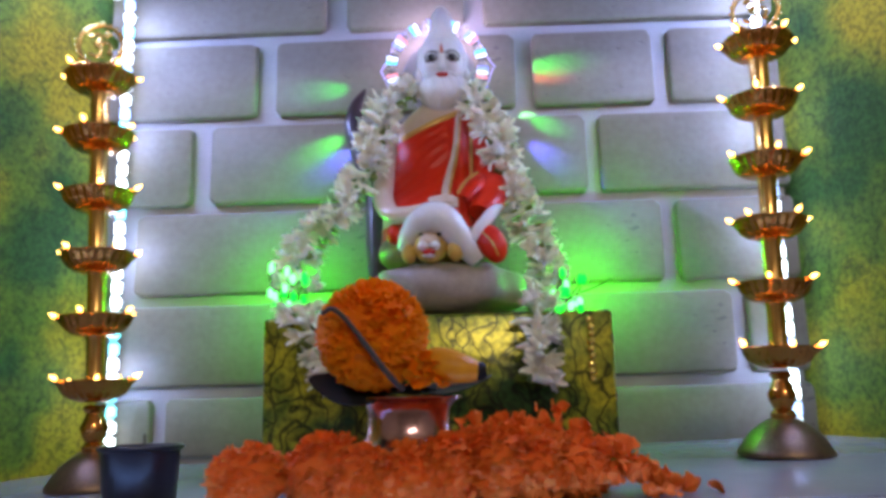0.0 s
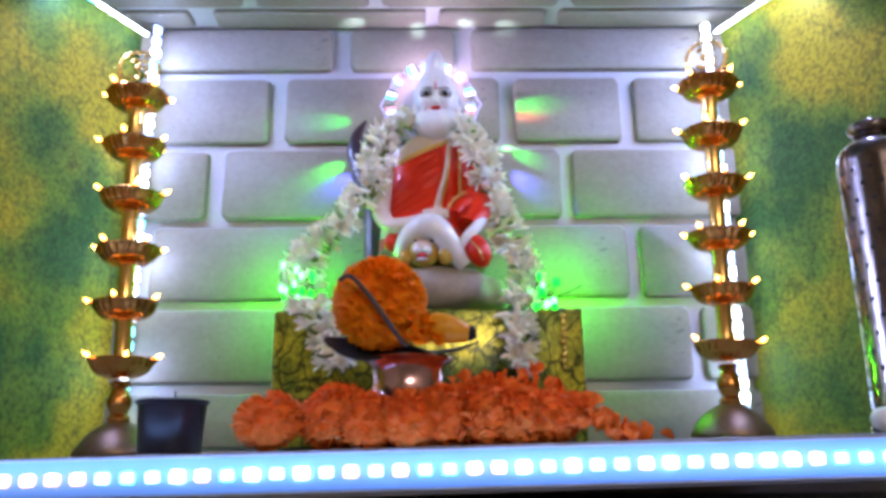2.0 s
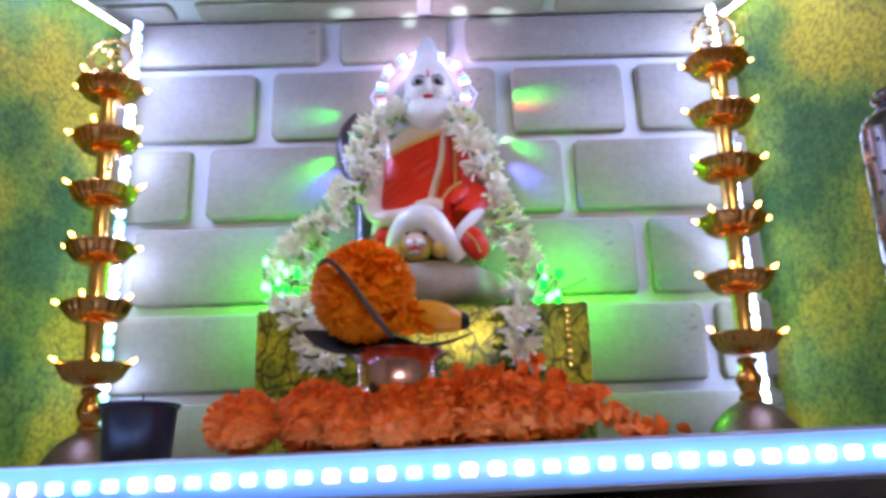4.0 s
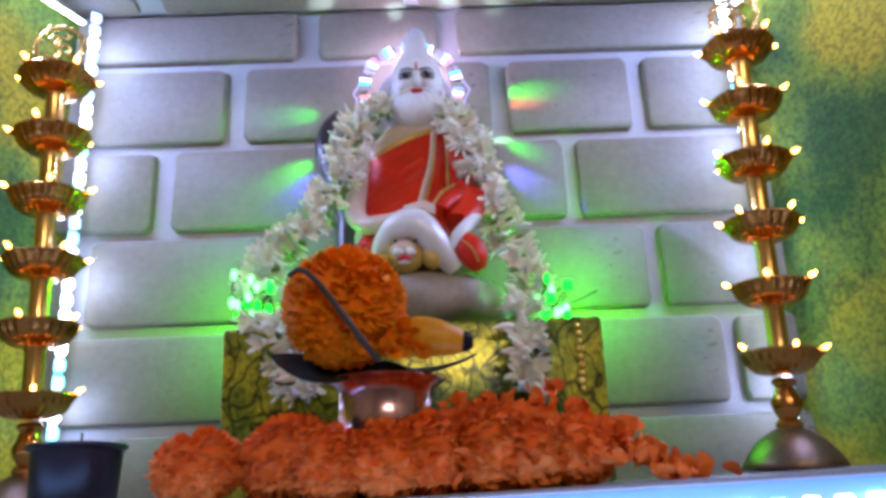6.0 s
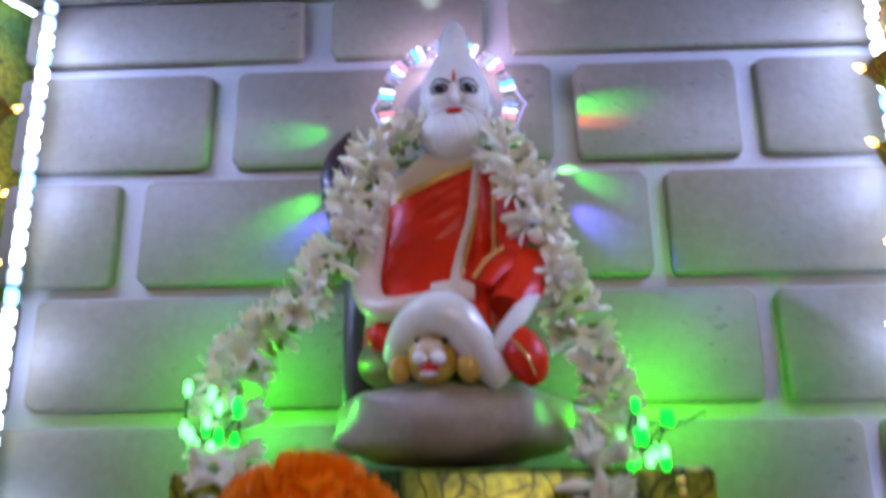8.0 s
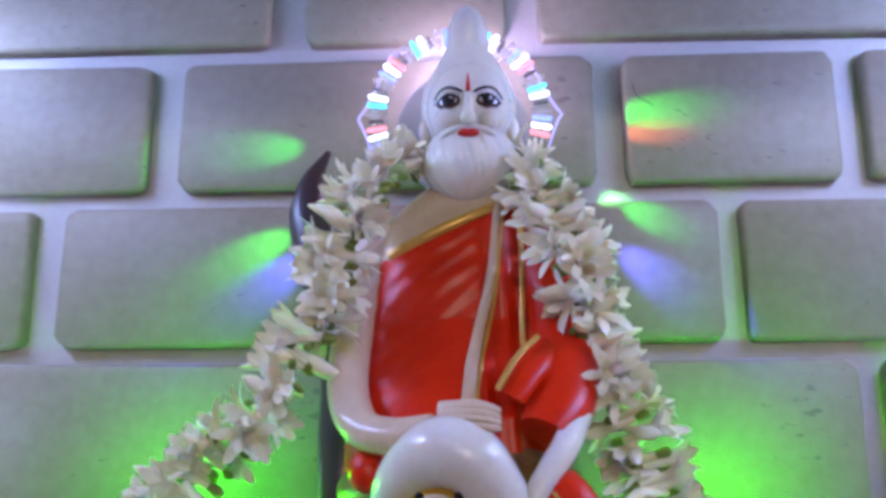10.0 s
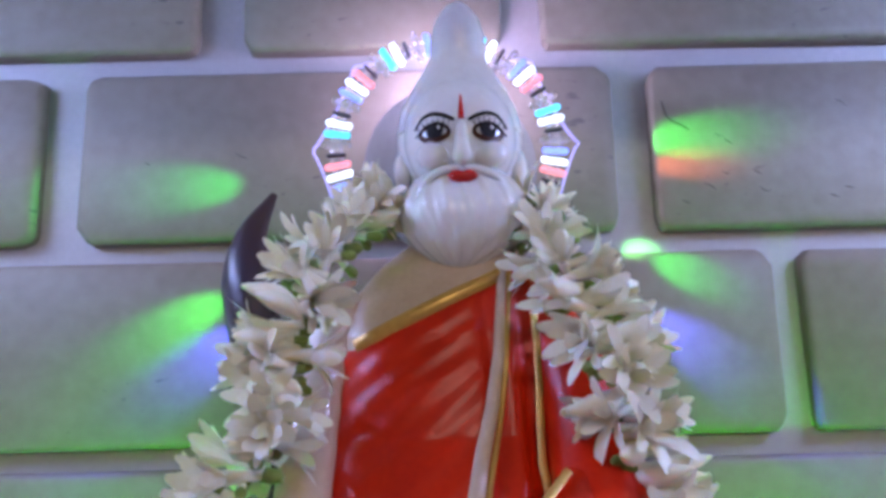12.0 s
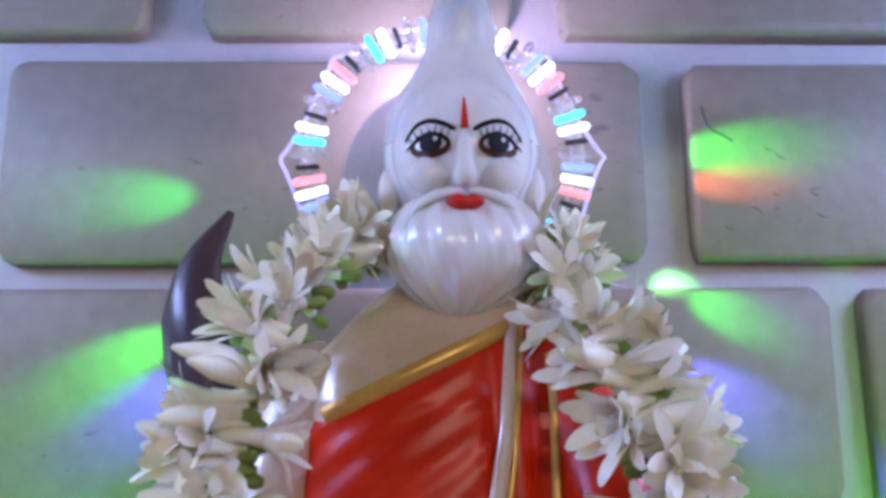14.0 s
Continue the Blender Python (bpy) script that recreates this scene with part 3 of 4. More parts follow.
def statue():
    bm = bmesh.new()
    mats = [M_MARBLE, M_SKIN, M_ROBE, M_GILT, M_ROCK, M_NAVY, M_INK, M_LIP, M_DISC, M_OCHRE, M_BROWN, M_HIDE]
    WHITE, SKIN, ROBE, GILT, ROCK, NAVY, INK, LIP, DISC, OCHRE, BROWN, HIDE = range(12)
    # rock seat
    def rocky(v):
        n = noise.noise(Vector(v) * 2.3) * 0.16 + noise.noise(Vector(v) * 6.0) * 0.05
        k = max(abs(v[0]), abs(v[1])) ** 0.5
        return (v[0] * (1 + n), v[1] * (1 + n), math.copysign(abs(v[2]) ** 0.6, v[2]) * (1 + n * 0.5))
    ball(bm, (0.006, 0.612, 0.983), (0.058, 0.048, 0.0195), ROCK, 36, 16, rocky)
    # folded legs under the robe
    def lumpy(v):
        n = 0.05 * math.sin(v[0] * 9 + v[2] * 4)
        return (v[0], v[1] * (1 + n), v[2] * (1 + n))
    ball(bm, (0.004, 0.617, 1.013), (0.047, 0.036, 0.021), HIDE, 36, 18, lumpy)
    # torso: rings from the lap to the neck
    prof = [(1.020, 0.040, 0.026, 0.0), (1.040, 0.0385, 0.024, 0.000), (1.060, 0.0370, 0.0225, 0.000), (1.080, 0.0362, 0.022, 0.001), (1.098, 0.0355, 0.0215, 0.003), (1.112, 0.0370, 0.020, 0.003), (1.124, 0.0335, 0.017, 0.004), (1.134, 0.0235, 0.014, 0.005), (1.142, 0.013, 0.011, 0.006)]
    steps, n = 96, 120
    rows = []
    for k in range(steps):
        s = k / (steps - 1) * (len(prof) - 1)
        i = min(int(s), len(prof) - 2)
        t = s - i
        t = t * t * (3 - 2 * t) * 0.5 + t * 0.5
        z, rx, ry, cx = (prof[i][j] * (1 - t) + prof[i + 1][j] * t for j in range(4))
        row = []
        for q in range(n):
            a = 2 * math.pi * q / n
            x, y = cx + rx * math.cos(a), 0.617 + ry * math.sin(a)
            line = 1.110 + (x + 0.021) * 0.50
            d = 0.0
            if y < 0.617 and z < line:
                # diagonal folds on the chest, upright ones beside the sash
                d = 0.00026 * math.sin((z * 0.80 - x * 0.60) * 820 + 1.5 * math.sin(z * 90)) if x < 0.012 else 0.0013 * math.sin(x * 620 + z * 30)
                d += 0.0008
            row.append(bm.verts.new((x + math.cos(a) * d, y + math.sin(a) * d, z)))
        rows.append(row)
    for ra, rb in zip(rows, rows[1:]):
        for q in range(n):
            f = bm.faces.new((ra[q], ra[(q + 1) % n], rb[(q + 1) % n], rb[q]))
            c = f.calc_center_median()
            line = 1.110 + (c.x + 0.021) * 0.50
            bare = c.z > line if c.x < 0.020 else c.z > 1.132
            if c.x < -0.0315 and c.y < 0.625 and c.z > 1.03:
                bare = True
            f.material_index = SKIN if bare else ROBE

    def front(x, z, out=0.0006):
        """A point on the torso's front."""
        for i in range(len(prof) - 1):
            if prof[i][0] <= z <= prof[i + 1][0]:
                t = (z - prof[i][0]) / (prof[i + 1][0] - prof[i][0])
                rx, ry, cx = (prof[i][j] * (1 - t) + prof[i + 1][j] * t for j in (1, 2, 3))
                u = max(-0.999, min(0.999, (x - cx) / rx))
                return Vector((x, 0.617 - ry * math.sqrt(1 - u * u) - out - 0.0008, z))
        return Vector((x, 0.60, z))
    # gilt hem across the chest, and the sash
    hem = [front(x, 1.1105 + (x + 0.021) * 0.50) for x in np.linspace(-0.025, 0.018, 14)]
    tube(hem, 0.0022, 8, bm, GILT, 0.45)
    tube([front(x, z, 0.0012) for x, z in ((0.0185, 1.131), (0.0185, 1.118), (0.0175, 1.105), (0.0150, 1.090), (0.0115, 1.075), (0.0085, 1.060), (0.0070, 1.045), (0.0065, 1.032))], [0.0013, 0.0015, 0.0017, 0.002, 0.0022, 0.0024, 0.0026, 0.0028], 8, bm, SKIN, 0.5)
    tube([front(x, z, 0.0010) for x, z in ((0.0205, 1.131), (0.0205, 1.115), (0.0190, 1.098), (0.0165, 1.082), (0.0130, 1.066), (0.0105, 1.050), (0.0100, 1.034))], 0.0009, 8, bm, GILT, 0.6)
    tube([front(x, z, 0.0012) for x, z in ((0.0290, 1.124), (0.0295, 1.108), (0.0290, 1.090), (0.0285, 1.072), (0.0300, 1.060))], 0.0012, 8, bm, GILT, 0.6)
    # sleeve falling over the other forearm
    tube(smooth_path([(0.032, 0.612, 1.118), (0.041, 0.607, 1.095), (0.044, 0.600, 1.070), (0.041, 0.591, 1.048), (0.034, 0.584, 1.034)], 16), [0.010 + 0.0035 * math.sin(math.pi * k / 15) for k in range(16)], 16, bm, ROBE)
    tube(smooth_path([(0.038, 0.590, 1.068), (0.030, 0.582, 1.058), (0.023, 0.580, 1.047)], 10), [0.0055, 0.006, 0.0062, 0.0062, 0.006, 0.0056, 0.005, 0.005, 0.0045, 0.004], 12, bm, ROBE, 0.6)
    tube(smooth_path([(0.033, 0.5830, 1.071), (0.0245, 0.5775, 1.062), (0.0175, 0.5770, 1.050)], 12), 0.0012, 8, bm, GILT)
    tube(smooth_path([(0.045, 0.586, 1.041), (0.040, 0.577, 1.031), (0.033, 0.571, 1.022), (0.026, 0.569, 1.012)], 14), [0.0052 - 0.0001 * k for k in range(14)], 14, bm, WHITE)
    # bare arm and its hand in the lap
    tube(smooth_path([(-0.030, 0.616, 1.124), (-0.0355, 0.612, 1.102), (-0.0385, 0.606, 1.078), (-0.0375, 0.597, 1.052), (-0.030, 0.586, 1.037), (-0.018, 0.578, 1.034), (-0.004, 0.574, 1.036)], 26), [0.0098 - 0.00016 * k for k in range(26)], 16, bm, SKIN)
    for k in range(4):
        tube(smooth_path([(-0.002, 0.5715 - 0.0005 * k, 1.0440 - 0.0022 * k), (0.010, 0.566, 1.0445 - 0.0023 * k), (0.018, 0.567, 1.0425 - 0.0021 * k)], 8), [0.0021, 0.0021, 0.0020, 0.0020, 0.0019, 0.0017, 0.0014, 0.0009], 8, bm, SKIN)
    # pale leg arched over the seat, knee to the front
    tube(smooth_path([(-0.021, 0.588, 1.012), (-0.016, 0.579, 1.019), (-0.008, 0.573, 1.0265), (0.000, 0.570, 1.0295), (0.008, 0.569, 1.0265), (0.016, 0.570, 1.017), (0.023, 0.572, 1.007), (0.030, 0.574, 0.998)], 34), [float(np.interp(k / 33, (0, 0.18, 0.38, 0.52, 0.7, 0.85, 1), (0.0060, 0.0090, 0.0118, 0.0120, 0.0100, 0.0082, 0.0058))) for k in range(34)], 20, bm, WHITE)
    # the robe's end over the other knee, with its pale turned-up hem
    tube(smooth_path([(0.033, 0.577, 1.021), (0.038, 0.572, 1.014), (0.042, 0.570, 1.006), (0.045, 0.571, 0.997)], 12), [0.0055, 0.0072, 0.0082, 0.0090, 0.0095, 0.0098, 0.0098, 0.0094, 0.0088, 0.0078, 0.0062, 0.0035], 16, bm, ROBE, 0.75)
    tube(smooth_path([(0.034, 0.566, 1.017), (0.040, 0.562, 1.009), (0.044, 0.563, 1.000)], 10), 0.0007, 6, bm, GILT)
    ball(bm, (-0.028, 0.590, 1.022), (0.0070, 0.007, 0.0075), ROBE, 18, 12)
    # head of the hide that hangs over the seat's front
    ball(bm, (-0.002, 0.572, 1.0085), (0.0120, 0.009, 0.0110), OCHRE, 24, 14)
    ball(bm, (-0.003, 0.5645, 1.0120), (0.0075, 0.004, 0.0048), SKIN, 16, 10)
    for q in (-1, 1):
        ball(bm, (-0.003 + q * 0.0040, 0.5625, 1.0080), (0.0040, 0.0035, 0.0034), WHITE, 14, 8)
        ball(bm, (-0.002 + q * 0.0062, 0.5640, 1.0160), (0.0016, 0.0012, 0.0013), INK, 10, 6)
    ball(bm, (-0.003, 0.5618, 1.0035), (0.0046, 0.0035, 0.0022), LIP, 14, 8)
    ball(bm, (-0.003, 0.5612, 1.0008), (0.0048, 0.0030, 0.0012), WHITE, 12, 6)
    ball(bm, (0.0150, 0.568, 1.0055), (0.0062, 0.005, 0.0078), OCHRE, 16, 10)
    ball(bm, (-0.017, 0.571, 1.004), (0.0052, 0.005, 0.0068), OCHRE, 14, 8)
    # disc behind the head
    tube([(0.003, 0.640, 1.168), (0.003, 0.6375, 1.168)], [0.027, 0.027], 48, bm, DISC, up=(0, 0, 1))
    # head, ears, topknot
    HX, HY = 0.0055, 0.611
    def skull(v):
        return (v[0] * (1 - 0.10 * max(0, -v[2])), v[1], v[2])
    ball(bm, (HX, HY, 1.1690), (0.0160, 0.0165, 0.0195), WHITE, 32, 24, skull)
    ball(bm, (HX, HY + 0.006, 1.1700), (0.0182, 0.0150, 0.0205), WHITE, 32, 20, lambda v: tuple(c * (1 + 0.02 * math.sin(v[2] * 24 + v[0] * 3)) for c in v))
    for s in (-1, 1):
        ball(bm, (HX + s * 0.0166, HY + 0.003, 1.1610), (0.0026, 0.0032, 0.0066), WHITE, 12, 10)
    # hair drawn up to a waved cone
    lathe([(0.0, 1.172), (0.0180, 1.172), (0.0166, 1.1785), (0.0140, 1.1835), (0.0108, 1.1885), (0.0084, 1.1922), (0.0079, 1.1950), (0.0078, 1.1990), (0.0064, 1.2040), (0.0035, 1.2078), (0.0012, 1.2095), (0.0, 1.2097)], 64, bm, WHITE, Matrix(((1, 0, 0, HX), (0, 0.88, -0.28, HY + 0.0050 + 0.28 * 1.172), (0, 0, 1, 0), (0, 0, 0, 1))), flute=lambda a, k: 1 + 0.018 * math.sin(a * 9 + k * 1.7) + 0.014 * math.sin(a * 17 - k * 2.3))
    # beard with strands, moustache, nose
    def strands(v):
        a = math.atan2(v[1], v[0])
        w = 1 + 0.040 * math.sin(a * 15 + 2.2 * math.sin(v[2] * 4 + a)) * (0.4 + abs(v[2])) + 0.016 * math.sin(a * 37 + v[2] * 9)
        taper = 1 - 0.22 * max(0.0, -v[2]) ** 2
        return (v[0] * w * taper, v[1] * w * taper, v[2])
    ball(bm, (HX + 0.0005, HY - 0.0052, 1.1460), (0.0176, 0.0138, 0.0142), WHITE, 120, 30, strands)
    for s in (-1, 1):
        tube(smooth_path([(HX + s * 0.0006, HY - 0.0164, 1.1568), (HX + s * 0.0050, HY - 0.0160, 1.1562), (HX + s * 0.0094, HY - 0.0146, 1.1540), (HX + s * 0.0128, HY - 0.0128, 1.1495)], 12), [0.0008, 0.0010, 0.0011, 0.0012, 0.0013, 0.0013, 0.0012, 0.0011, 0.0009, 0.0007, 0.0005, 0.0003], 10, bm, WHITE)
        ball(bm, (HX + s * 0.0075, HY - 0.0128, 1.1615), (0.0050, 0.0030, 0.0045), WHITE, 14, 10)
    tube(smooth_path([(HX, HY - 0.0150, 1.1705), (HX, HY - 0.0168, 1.1660), (HX, HY - 0.0180, 1.1620), (HX, HY - 0.0176, 1.1600), (HX, HY - 0.0150, 1.1585)], 14), [float(np.interp(k / 13, (0, 0.4, 0.7, 0.85, 1), (0.0014, 0.0020, 0.0027, 0.0026, 0.0010))) for k in range(14)], 16, bm, WHITE)

    def face(x, z, out=0.0003):
        u = max(0.0, 1 - ((x - HX) / 0.0160) ** 2 - ((z - 1.169) / 0.0195) ** 2)
        return Vector((x, HY - 0.0165 * math.sqrt(u) - out, z))
    # painted marks
    for s in (-1, 1):
        ex, ez = HX + s * 0.0072, 1.1678
        ring = np.linspace(0, 2 * math.pi, 19)[:-1]
        flat_on(bm, [face(ex + 0.0044 * math.cos(a), ez + 0.0028 * math.sin(a) - 0.0001, 0.0004) for a in ring], BROWN)
        flat_on(bm, [face(ex + 0.0033 * math.cos(a), ez + 0.0013 * math.sin(a), 0.0010) for a in ring], WHITE)
        flat_on(bm, [face(ex + 0.0024 * math.cos(a), ez + 0.0020 * math.sin(a) + 0.0001, 0.0016) for a in ring], INK)
        # small white dot as the eye's highlight
        flat_on(bm, [face(ex + 0.0010 + 0.0005 * math.cos(a), ez + 0.0008 + 0.0005 * math.sin(a), 0.0022) for a in ring[::3]], WHITE)
        tube([face(HX + s * p.x, p.z, 0.0003) for p in smooth_path([(0.0020, 0, 1.1708), (0.0045, 0, 1.1722), (0.0075, 0, 1.1731), (0.0104, 0, 1.1724), (0.0126, 0, 1.1696)], 15)], [0.00025 + 0.0003 * math.sin(math.pi * min(1, 0.25 + k / 16)) for k in range(15)], 8, bm, INK)
        tube([face(ex + s * x, ez + z, 0.0010) for x, z in ((-0.0041, -0.0002), (-0.0023, 0.0018), (0.0, 0.0024), (0.0025, 0.0018), (0.0052, -0.0004))], [0.0002, 0.0004, 0.0005, 0.0004, 0.0002], 8, bm, INK)
        # lashes
        for k in range(7):
            u = -0.0036 + 0.0013 * k
            tube([face(ex + s * u, ez + 0.0024 - 60 * u * u, 0.0010), face(ex + s * (u * 1.22 + 0.0002), ez + 0.0040 - 60 * u * u, 0.0008)], [0.0002, 0.00008], 5, bm, INK)
    tube([face(HX, 1.1780), face(HX, 1.1745), face(HX, 1.1712)], [0.0002, 0.0006, 0.0009], 8, bm, LIP)
    ball(bm, (HX, HY - 0.0178, 1.1540), (0.0041, 0.0019, 0.0018), LIP, 14, 8, lambda v: (v[0], v[1], v[2] * (1 - 0.25 * math.cos(v[0] * 6) * max(0, v[2]))))
    # proportions of the head and the backward lean of the body
    for v in bm.verts:
        x, y, z = v.co
        up = min(1.0, max(0.0, (z - 1.128) / 0.012)) if y > 0.58 else 0.0
        x = (x - 0.006) * (1 - up) + (0.0025 + (x - 0.0055) * 1.15) * up
        y += float(np.interp(z, (1.0, 1.04, 1.08, 1.11), (0.0, 0.004, 0.022, 0.026)))
        z = float(np.interp(z, (0.96, 1.0, 1.03, 1.08, 1.1295, 1.1535, 1.1668, 1.178, 1.1905, 1.2115), (0.96, 1.003, 1.034, 1.081, 1.128, 1.1575, 1.1715, 1.185, 1.2, 1.2235)))
        v.co = (x, y, z)
    # dark curved backrest behind the bare shoulder
    tube(smooth_path([(-0.063, 0.662, 1.165), (-0.071, 0.660, 1.147), (-0.069, 0.657, 1.122), (-0.060, 0.652, 1.092), (-0.053, 0.648, 1.065), (-0.052, 0.642, 1.035), (-0.050, 0.634, 0.995)], 28), [0.0012 + 0.0080 * min(1, k / 7) for k in range(28)], 14, bm, NAVY, 0.6)
    ob = part("statue", bm, mats)
    return tagged(ob, "glossy painted seated statue with white beard and red robe", "statue")


statue()


# ---- halo of small lights ----
def halo():
    t = thing("halo_light", "clear ribbed light ring glowing in many colours round the statue's head", "light ring", Matrix.Translation((-0.002, 0.652, 1.1775)))
    R = 0.0378
    bm = bmesh.new()
    arc = [radians(a) for a in np.linspace(-38, 218, 60)]
    tube([(R * math.cos(a), 0, R * math.sin(a)) for a in arc], 0.0022, 10, bm)
    part("tube", bm, M_CLEAR, t).visible_shadow = False
    # scalloped edge: own emission stands for the bulbs' light caught in the acrylic
    bm = bmesh.new()
    pts = []
    for a in np.linspace(radians(-38), radians(218), 121):
        w = abs(math.sin((a - radians(-38)) * 4.2))
        r = 0.0485 - 0.0055 * w ** 0.6
        pts.append((r * math.cos(a), 0.010, r * math.sin(a)))
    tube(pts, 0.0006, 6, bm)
    part("scalloped_edge", bm, EDGE, t, "scalloped clear edge, its caught light put in as a glow")
    seq = [H_WHITE, H_CYAN, None, M_DARK, H_PINK, H_WHITE, H_BLUE, None, M_DARK]
    rib = {}
    for g in set(seq):
        b = bmesh.new()
        tube([(-0.0055, 0, 0), (-0.0048, 0, 0), (-0.001, 0, 0), (0.0030, 0, 0), (0.0046, 0, 0), (0.0052, 0, 0)], [0.0006, 0.0014, 0.0011, 0.0014, 0.0012, 0.0004], 8, b)
        rib[g] = mesh_of("bulb", b, g or M_CLEAR)
    n = 46
    for i in range(n):
        a = -38 + 256 * i / (n - 1)
        o = new("bulb", rib[seq[i % 9]])
        o.parent = t
        if seq[i % 9] is None:
            o.visible_shadow = False
        o.matrix_basis = pose(R * math.cos(radians(a)), -0.0022, R * math.sin(radians(a)), 0, -a, 0)
        o.scale = (1, 1, 1) if seq[i % 9] is None else (0.62, 0.8, 0.62) if seq[i % 9] is M_DARK else (0.85, 0.9, 0.9)
    return t


H_WHITE = glow("halo_white", (0.75, 0.90, 1.0), 3.0)
H_CYAN = glow("halo_cyan", (0.10, 0.75, 1.0), 1.6)
H_PINK = glow("halo_pink", (1.0, 0.30, 0.38), 1.5)
H_BLUE = glow("halo_blue", (0.22, 0.32, 1.0), 1.8)
EDGE = glow("self_glow_acrylic", (0.55, 0.50, 0.95), 0.6)
halo()

# green lights tucked in the garland
rc = random.Random(8)
for nm, c in (("green_light_cluster", (-0.105, 0.560, 0.985)), ("green_light_cluster", (0.083, 0.556, 0.978))):
    spots = [(rc.uniform(-0.013, 0.013), rc.uniform(-0.004, 0.004), rc.uniform(-0.014, 0.014)) for k in range(14)]
    t = thing(nm, "tangle of bright green fairy lights in the garland", "fairy lights", Matrix.Translation(c))
    bm = bmesh.new()
    tube(smooth_path([(x, y + 0.003, z) for x, y, z in spots], 24), 0.0006, 6, bm)
    part("wire", bm, M_WIRE, t)
    for p in spots:
        bm = bmesh.new()
        ball(bm, p, (0.0020, 0.0018, 0.0036), 0, 12, 8)
        part("bulb", bm, G_GREEN if rc.random() < 0.5 else G_GREEN_HOT, t)
bm = bmesh.new()
tube(smooth_path([(0.096, 0.594, 0.980), (0.106, 0.590, 0.983), (0.117, 0.588, 0.988)], 8), 0.0006, 6, bm)
tagged(part("green_wire", bm, M_WIRE), "thin dark wire end sticking out of the garland", "wire")


# ---- jasmine garland ----
def blossom(kind, seed):
    """A jasmine blossom along +x: a green foot, a tube and pointed petals (open), or a closed bud."""
    rnd = random.Random(seed)
    bm = bmesh.new()
    tube([(-0.0135, 0, 0), (-0.012, 0, 0), (-0.0085, 0, 0.0003)], [0.0010, 0.0018, 0.0014], 8, bm, 1)
    if kind == "bud":
        tube(smooth_path([(-0.0090, 0, 0.0003), (-0.003, 0, 0.0010), (0.004, 0, 0.0015), (0.0125, 0, 0.0002)], 8), [0.0012, 0.0014, 0.0017, 0.0023, 0.0029, 0.0028, 0.0018, 0.0005], 10, bm, 0)
        return mesh_of("blossom", bm, [M_JAS, M_JGREEN])
    tube([(-0.0090, 0, 0.0003), (-0.003, 0, 0.0005), (0.001, 0, 0)], [0.0013, 0.0016, 0.0021], 8, bm, 0)
    for layer, (cnt, open_, ln) in enumerate(((6, 0.80 if kind == "open" else 0.42, 0.0118), (4, 0.30, 0.0100))):
        for k in range(cnt):
            a = 2 * math.pi * (k + 0.5 * layer) / cnt + rnd.uniform(-0.2, 0.2)
            l = ln * rnd.uniform(0.85, 1.15)
            o = open_ * rnd.uniform(0.8, 1.2)
            rad = Vector((0, math.cos(a), math.sin(a)))
            tan = Vector((0, -math.sin(a), math.cos(a)))
            rows = []
            for s, w in ((0, 0.0008), (0.25, 0.0014), (0.5, 0.0019), (0.72, 0.0019), (0.9, 0.0013), (1.0, 0.0004)):
                c = Vector((0.0005 + l * s * math.cos(o * (0.5 + 0.7 * s)), 0, 0)) + rad * (0.0012 + l * s * math.sin(o * (0.5 + 0.7 * s)))
                rows.append([bm.verts.new(c - tan * w + rad * w * 0.12), bm.verts.new(c - Vector((w * 0.16, 0, 0))), bm.verts.new(c + tan * w + rad * w * 0.12)])
            for p, q in zip(rows, rows[1:]):
                bm.faces.new((p[0], p[1], q[1], q[0])), bm.faces.new((p[1], p[2], q[2], q[1]))
    return mesh_of("blossom", bm, [M_JAS, M_JGREEN])


GAR = thing("flower_garland", "white jasmine garland with green buds draped over the statue", "garland")
BLOSSOMS = [blossom("open", 1), blossom("open", 2), blossom("half", 3), blossom("half", 4), blossom("bud", 5)]
rg = random.Random(11)
LEFT = [(-0.019, 0.640, 1.157), (-0.030, 0.634, 1.147), (-0.038, 0.618, 1.131), (-0.046, 0.612, 1.116), (-0.049, 0.611, 1.098), (-0.053, 0.609, 1.080), (-0.065, 0.604, 1.060), (-0.079, 0.600, 1.040), (-0.096, 0.596, 1.022), (-0.104, 0.588, 1.004), (-0.100, 0.568, 0.979), (-0.088, 0.546, 0.957), (-0.077, 0.543, 0.939), (-0.066, 0.541, 0.918)]
RIGHT = [(0.022, 0.640, 1.152), (0.027, 0.630, 1.142), (0.032, 0.616, 1.126), (0.040, 0.610, 1.107), (0.045, 0.609, 1.086), (0.050, 0.606, 1.062), (0.059, 0.602, 1.038), (0.068, 0.598, 1.015), (0.072, 0.590, 0.996), (0.066, 0.566, 0.972), (0.059, 0.545, 0.954), (0.060, 0.541, 0.937), (0.058, 0.540, 0.918)]
